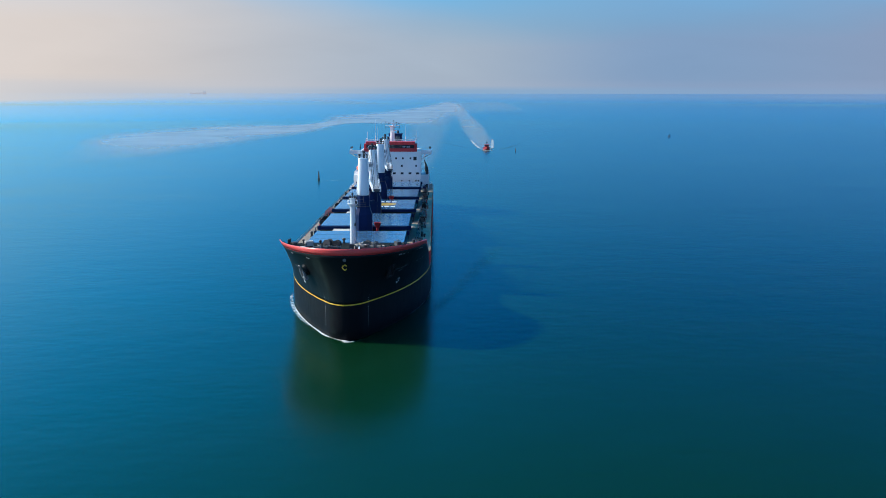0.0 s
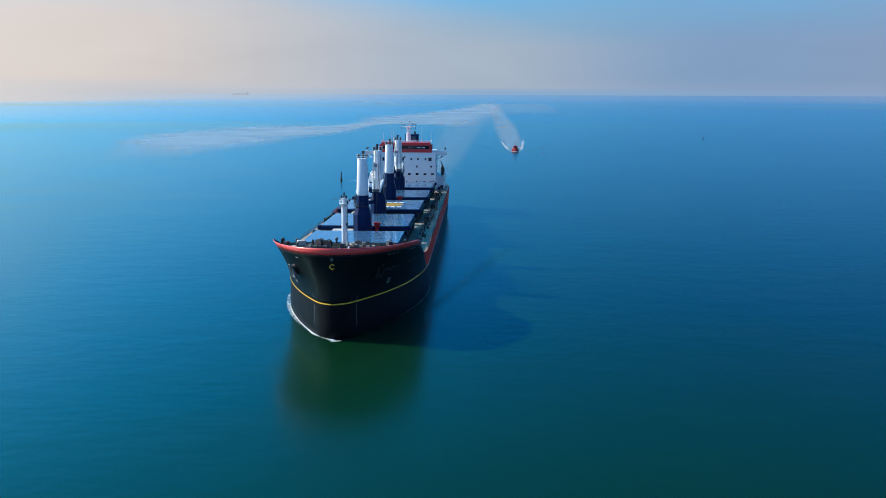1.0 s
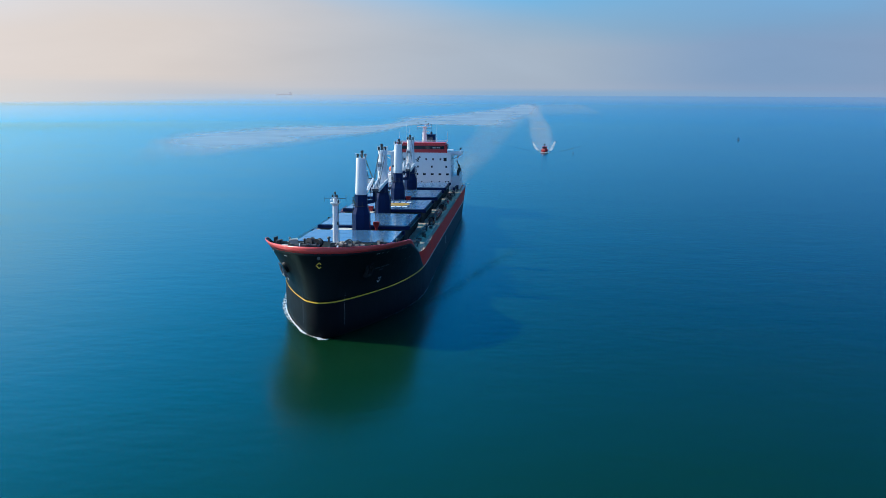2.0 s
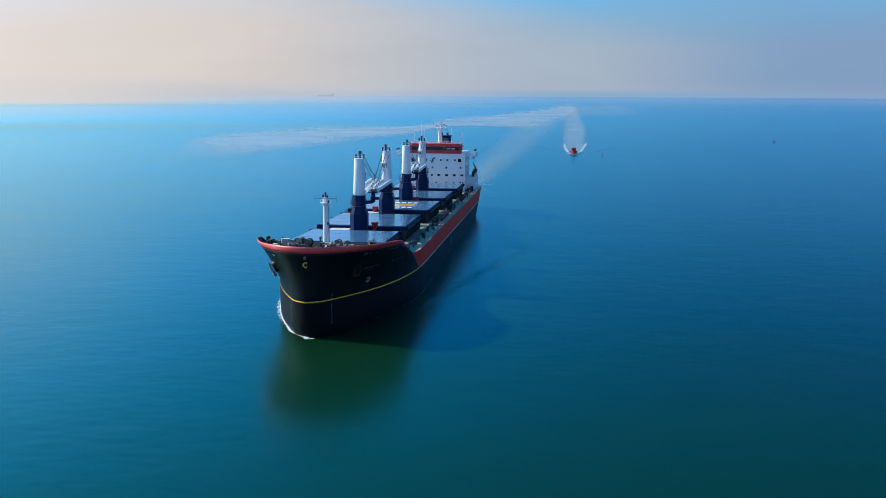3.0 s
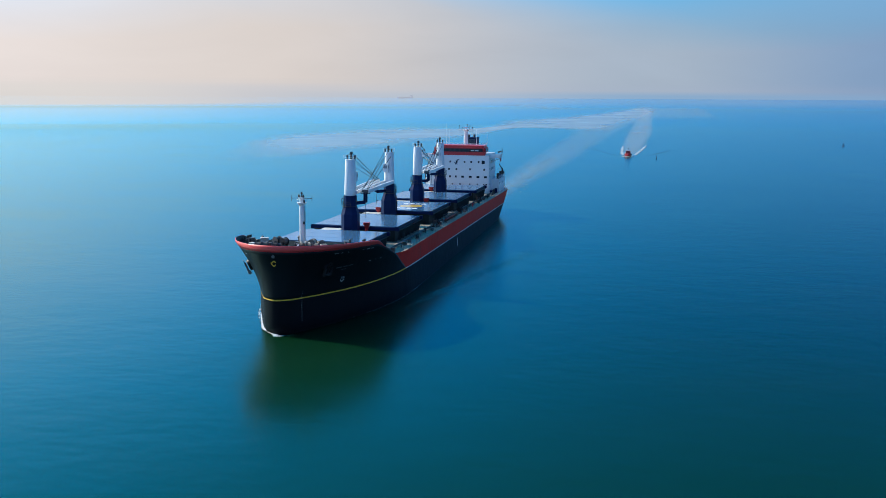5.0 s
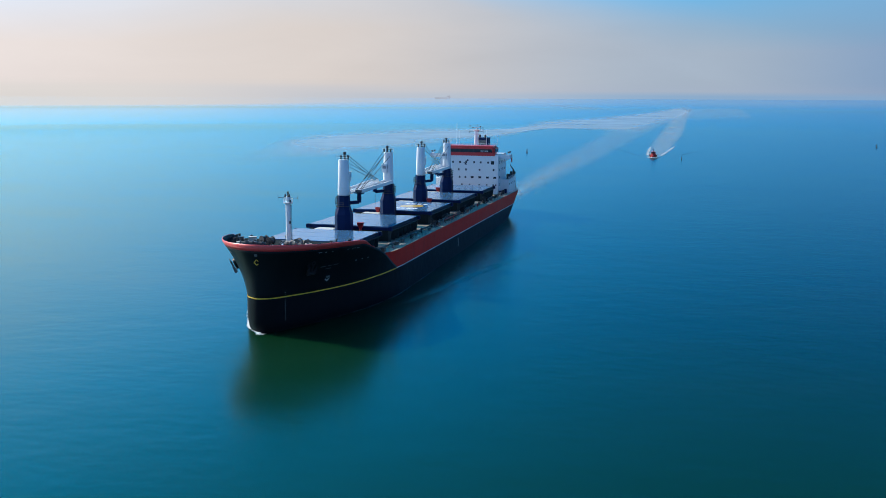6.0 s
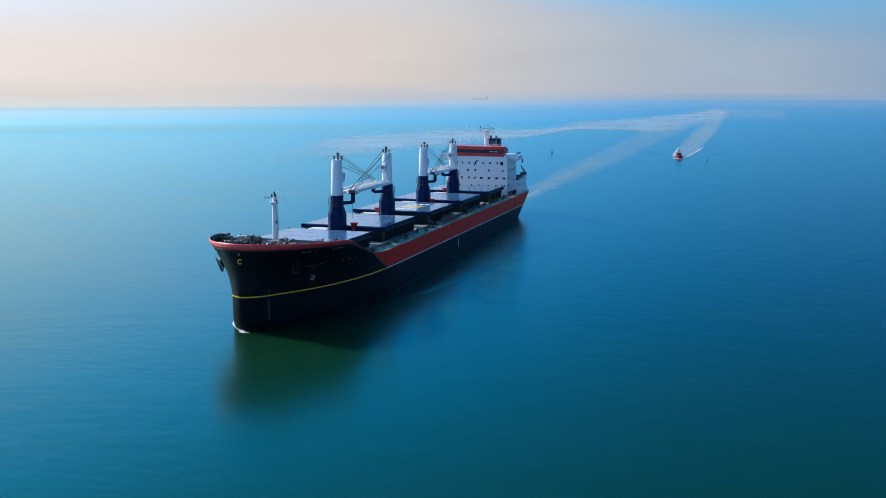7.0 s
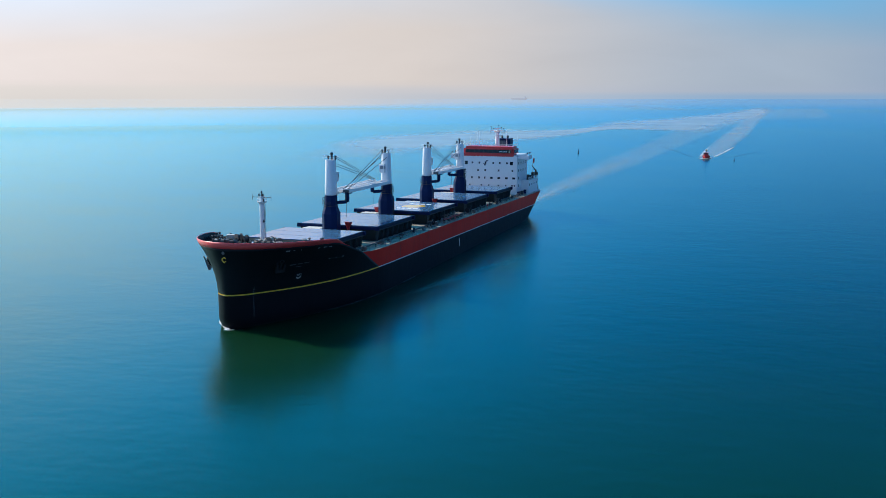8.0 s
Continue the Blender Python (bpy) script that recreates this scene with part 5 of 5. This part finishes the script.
band("calm_slick", [(62, 1500), (110, 1560), (190, 1640)], [(62, 2250), (120, 2450), (200, 2500)], TRAIL_SHEEN, "calm streak far out on the sea, sheen painted faintly", z=0.22)
band("boat_wake", [(49, 540), (47, 640), (46, 900), (47, 1300), (49, 2300)], [(58, 540), (63, 690), (67, 900), (68, 1150), (68, 2200)], CHURN, "pale churned trail behind the boat", z=0.18)
ribbon("boat_wave", [(59, 524), (72, 560), (88, 625)], [2.5, 4, 5], RIPPLE_DARK, "flat strips painted dark as ripples spreading from the boat", z=0.25)
ribbon("boat_wave", [(49, 524), (30, 590), (2, 690)], [2.5, 4, 5], RIPPLE_DARK, "flat strips painted dark as ripples spreading from the boat", z=0.25)
ribbon("boat_wake", [(50.6, 526), (48.6, 560), (47, 615), (46, 690)], [3.6, 4, 3.4, 3], WASH, "white wake of the boat", z=0.25)
ribbon("boat_wake", [(56.6, 526), (59.6, 565), (63.4, 630), (67, 700)], [3.6, 4.4, 3.8, 3], WASH, "white wake of the boat", z=0.25)
ribbon("boat_wake", [(53.6, 518), (53.6, 530), (53.6, 556)], [10, 13, 10], WASH, "white churned water round the boat", z=0.25)


def waterline(sign, y0, y1, n, out):
    return [(AXIS + sign * (breadth(y0 + (y1 - y0) * k / n, 0) + out), y0 + (y1 - y0) * k / n) for k in range(n + 1)]


ribbon("bow_wave", [(5.4, 5.0), (3.3, 1.3), (1.6, 0.0), (0.2, -0.5)] + waterline(-1, 0.6, 38, 10, 0.35), [0.3, 0.6, 1.2, 1.7, 1.6, 1.0, 0.7, 0.55, 0.5, 0.5, 0.5, 0.45, 0.4, 0.3, 0.3], FOAM, "white foam of the bow wave", z=0.08, step=6)
ribbon("bow_wave", waterline(1, 1.0, 90, 14, 0.05), [0.8, 0.5, 0.35] + [0.22] * 12, LACE, "thin foam along the ship's side", z=0.08, step=6)
ribbon("bow_wave", waterline(-1, 3, 50, 10, 0.7), [0.5, 0.9, 1.2, 1.4, 1.5, 1.5, 1.4, 1.3, 1.1, 0.9, 0.6], LACE, "lacy foam beside the starboard bow", z=0.06, step=6)
ribbon("buoy_wake", [(-41, 305), (-36, 306), (-29, 306)], [0.8, 1.2, 0.5], LACE, "small foam trail beside a buoy", z=0.05)


def bow_ripples():
    """Short steep crests in a narrow band that runs off the bow, each a low mound of water."""
    rnd = random.Random(8)
    verts, faces = [], []
    for k in range(900):
        along = 118 * (k + rnd.random()) / 900.0
        aside = rnd.gauss(0, 0.4 + along * 0.009)
        c = Vector((14.5 + math.cos(radians(77)) * along + math.sin(radians(77)) * aside, 14 + math.sin(radians(77)) * along - math.cos(radians(77)) * aside, 0))
        a = radians(56 + rnd.uniform(-9, 9))
        d, n = Vector((math.cos(a), math.sin(a), 0)), Vector((-math.sin(a), math.cos(a), 0))
        fade = min(1.0, 0.35 + along / 30) * min(1.0, (121 - along) / 50)
        long, wide, tall = rnd.uniform(0.8, 1.9), rnd.uniform(0.16, 0.3), rnd.uniform(0.015, 0.055) * fade
        first = len(verts)
        for i in range(9):
            u = i / 4 - 1
            for j in range(5):
                w = j / 2 - 1
                lift = tall * (1 - u * u) * (0.5 + 0.5 * math.cos(math.pi * w)) - 0.004
                p = c + d * u * long + n * (w * wide * (1 - 0.6 * u * u) + 0.25 * u * u)
                verts.append((p.x, p.y, lift))
        for i in range(8):
            for j in range(4):
                q = first + i * 5 + j
                faces.append((q, q + 5, q + 6, q + 1))
    me = bpy.data.meshes.new("bow_ripples")
    me.from_pydata(verts, [], faces)
    me.polygons.foreach_set("use_smooth", [True] * len(faces))
    me.materials.append(SEA)
    tagged(new("bow_ripples", me), "band of short dark ripples running off the bow", "ripples", kind="stuff")


bow_ripples()


def wake_crests():
    """Small broken crests of foam scattered in the ship's trail near the stern."""
    rnd = random.Random(21)
    verts, faces = [], []
    for k in range(75):
        v = rnd.random() ** 1.9
        y = 216 + 190 * v
        c = Vector((3.5 + 0.05 * (y - 216) + rnd.gauss(0, 1.6 + 0.014 * (y - 216)), y, 0.1))
        long, deep = rnd.uniform(0.25, 1.0) * (1 - 0.4 * v), rnd.uniform(0.07, 0.2)
        bend = rnd.uniform(-0.5, 0.5)
        first = len(verts)
        for i in range(7):
            u = i / 3 - 1
            for j, lift in ((-1, 0.0), (0, 0.12 * (1 - u * u)), (1, 0.0)):
                verts.append((c.x + u * long, c.y + bend * u * u * long + j * deep * (1 - u * u) * rnd.uniform(0.6, 1.2), c.z + lift))
        for i in range(6):
            for j in range(2):
                q = first + i * 3 + j
                faces.append((q, q + 3, q + 4, q + 1))
    me = bpy.data.meshes.new("wake_crests")
    me.from_pydata(verts, [], faces)
    me.materials.append(CREST)
    tagged(new("wake_crests", me), "small broken white crests in the ship's trail", "foam", kind="stuff")


wake_crests()

# ropes and loose gear on the forecastle
loose = random.Random(5)


def rope_coil(x, y, r, rows, material):
    c = thing("rope_coil", "coil of thick mooring rope lying on the forecastle", "rope", (x, y, FC), "rope coils")
    bm = B()
    for k in range(rows):
        rr = r - 0.05 * k
        ring = []
        for i in range(16):
            a = 2 * math.pi * i / 16
            ring.append([(math.cos(a) * (rr + 0.11 * math.cos(b)), math.sin(a) * (rr + 0.11 * math.cos(b)), 0.1 + 0.2 * k + 0.11 * math.sin(b)) for b in [2 * math.pi * j / 6 for j in range(6)]])
        ring.append(ring[0])
        loft(bm, ring, caps=False)
    part("rope", bm, material, c)


for x, y in ((1.8, 11.4), (2.3, 12.9), (2.9, 10.8), (4.7, 13.4), (4.5, 11.0), (2.6, 14.3), (4.2, 14.8), (-5.8, 12.0), (6.4, 10.8)):
    rope_coil(x, y, loose.uniform(0.5, 0.85), loose.choice((4, 5, 6)), HEMP if x > 1 else ROPE)


def reel(x, y, r, turn, material, side_paint):
    c = thing("rope_reel", "rope storage reel standing on its frame", "reel", (0, 0, 0), "rope reels")
    c.matrix_world = pose(x, y, FC, 0, 0, turn)
    for e in (-0.6, 0.6):
        bm = B()
        rod(bm, (e - 0.05, 0, r + 0.25), (e + 0.05, 0, r + 0.25), r, n=20)
        part("flange", bm, side_paint, c)
        bm = B()
        box(bm, (e * 1.25, 0, (r + 0.3) / 2), (0.14, 0.5, r + 0.3), 0.03)
        part("frame", bm, DARK, c)
    bm = B()
    rod(bm, (-0.55, 0, r + 0.25), (0.55, 0, r + 0.25), r * 0.75, n=18)
    part("drum", bm, material, c)


reel(-4.1, 12.6, 0.85, 62, DARK, STEEL)
reel(-2.4, 12.0, 0.80, 70, ROPE, DARK)
reel(3.6, 12.2, 0.75, 84, HEMP, ROPE)
reel(5.4, 12.6, 0.6, 100, ROPE, STEEL)
for x, y, h, m_ in ((-5.2, 4.2, 0.9, STEEL), (7.8, 7.6, 0.8, CREAM), (3.2, 12.8, 1.1, CREAM), (4.8, 10.6, 0.9, CREAM), (-9.0, 11.2, 0.6, CREAM)):
    locker(x, y, FC, 0.9, 0.8, h, m_, "small steel box among the ropes on the forecastle", loose.uniform(-40, 40))
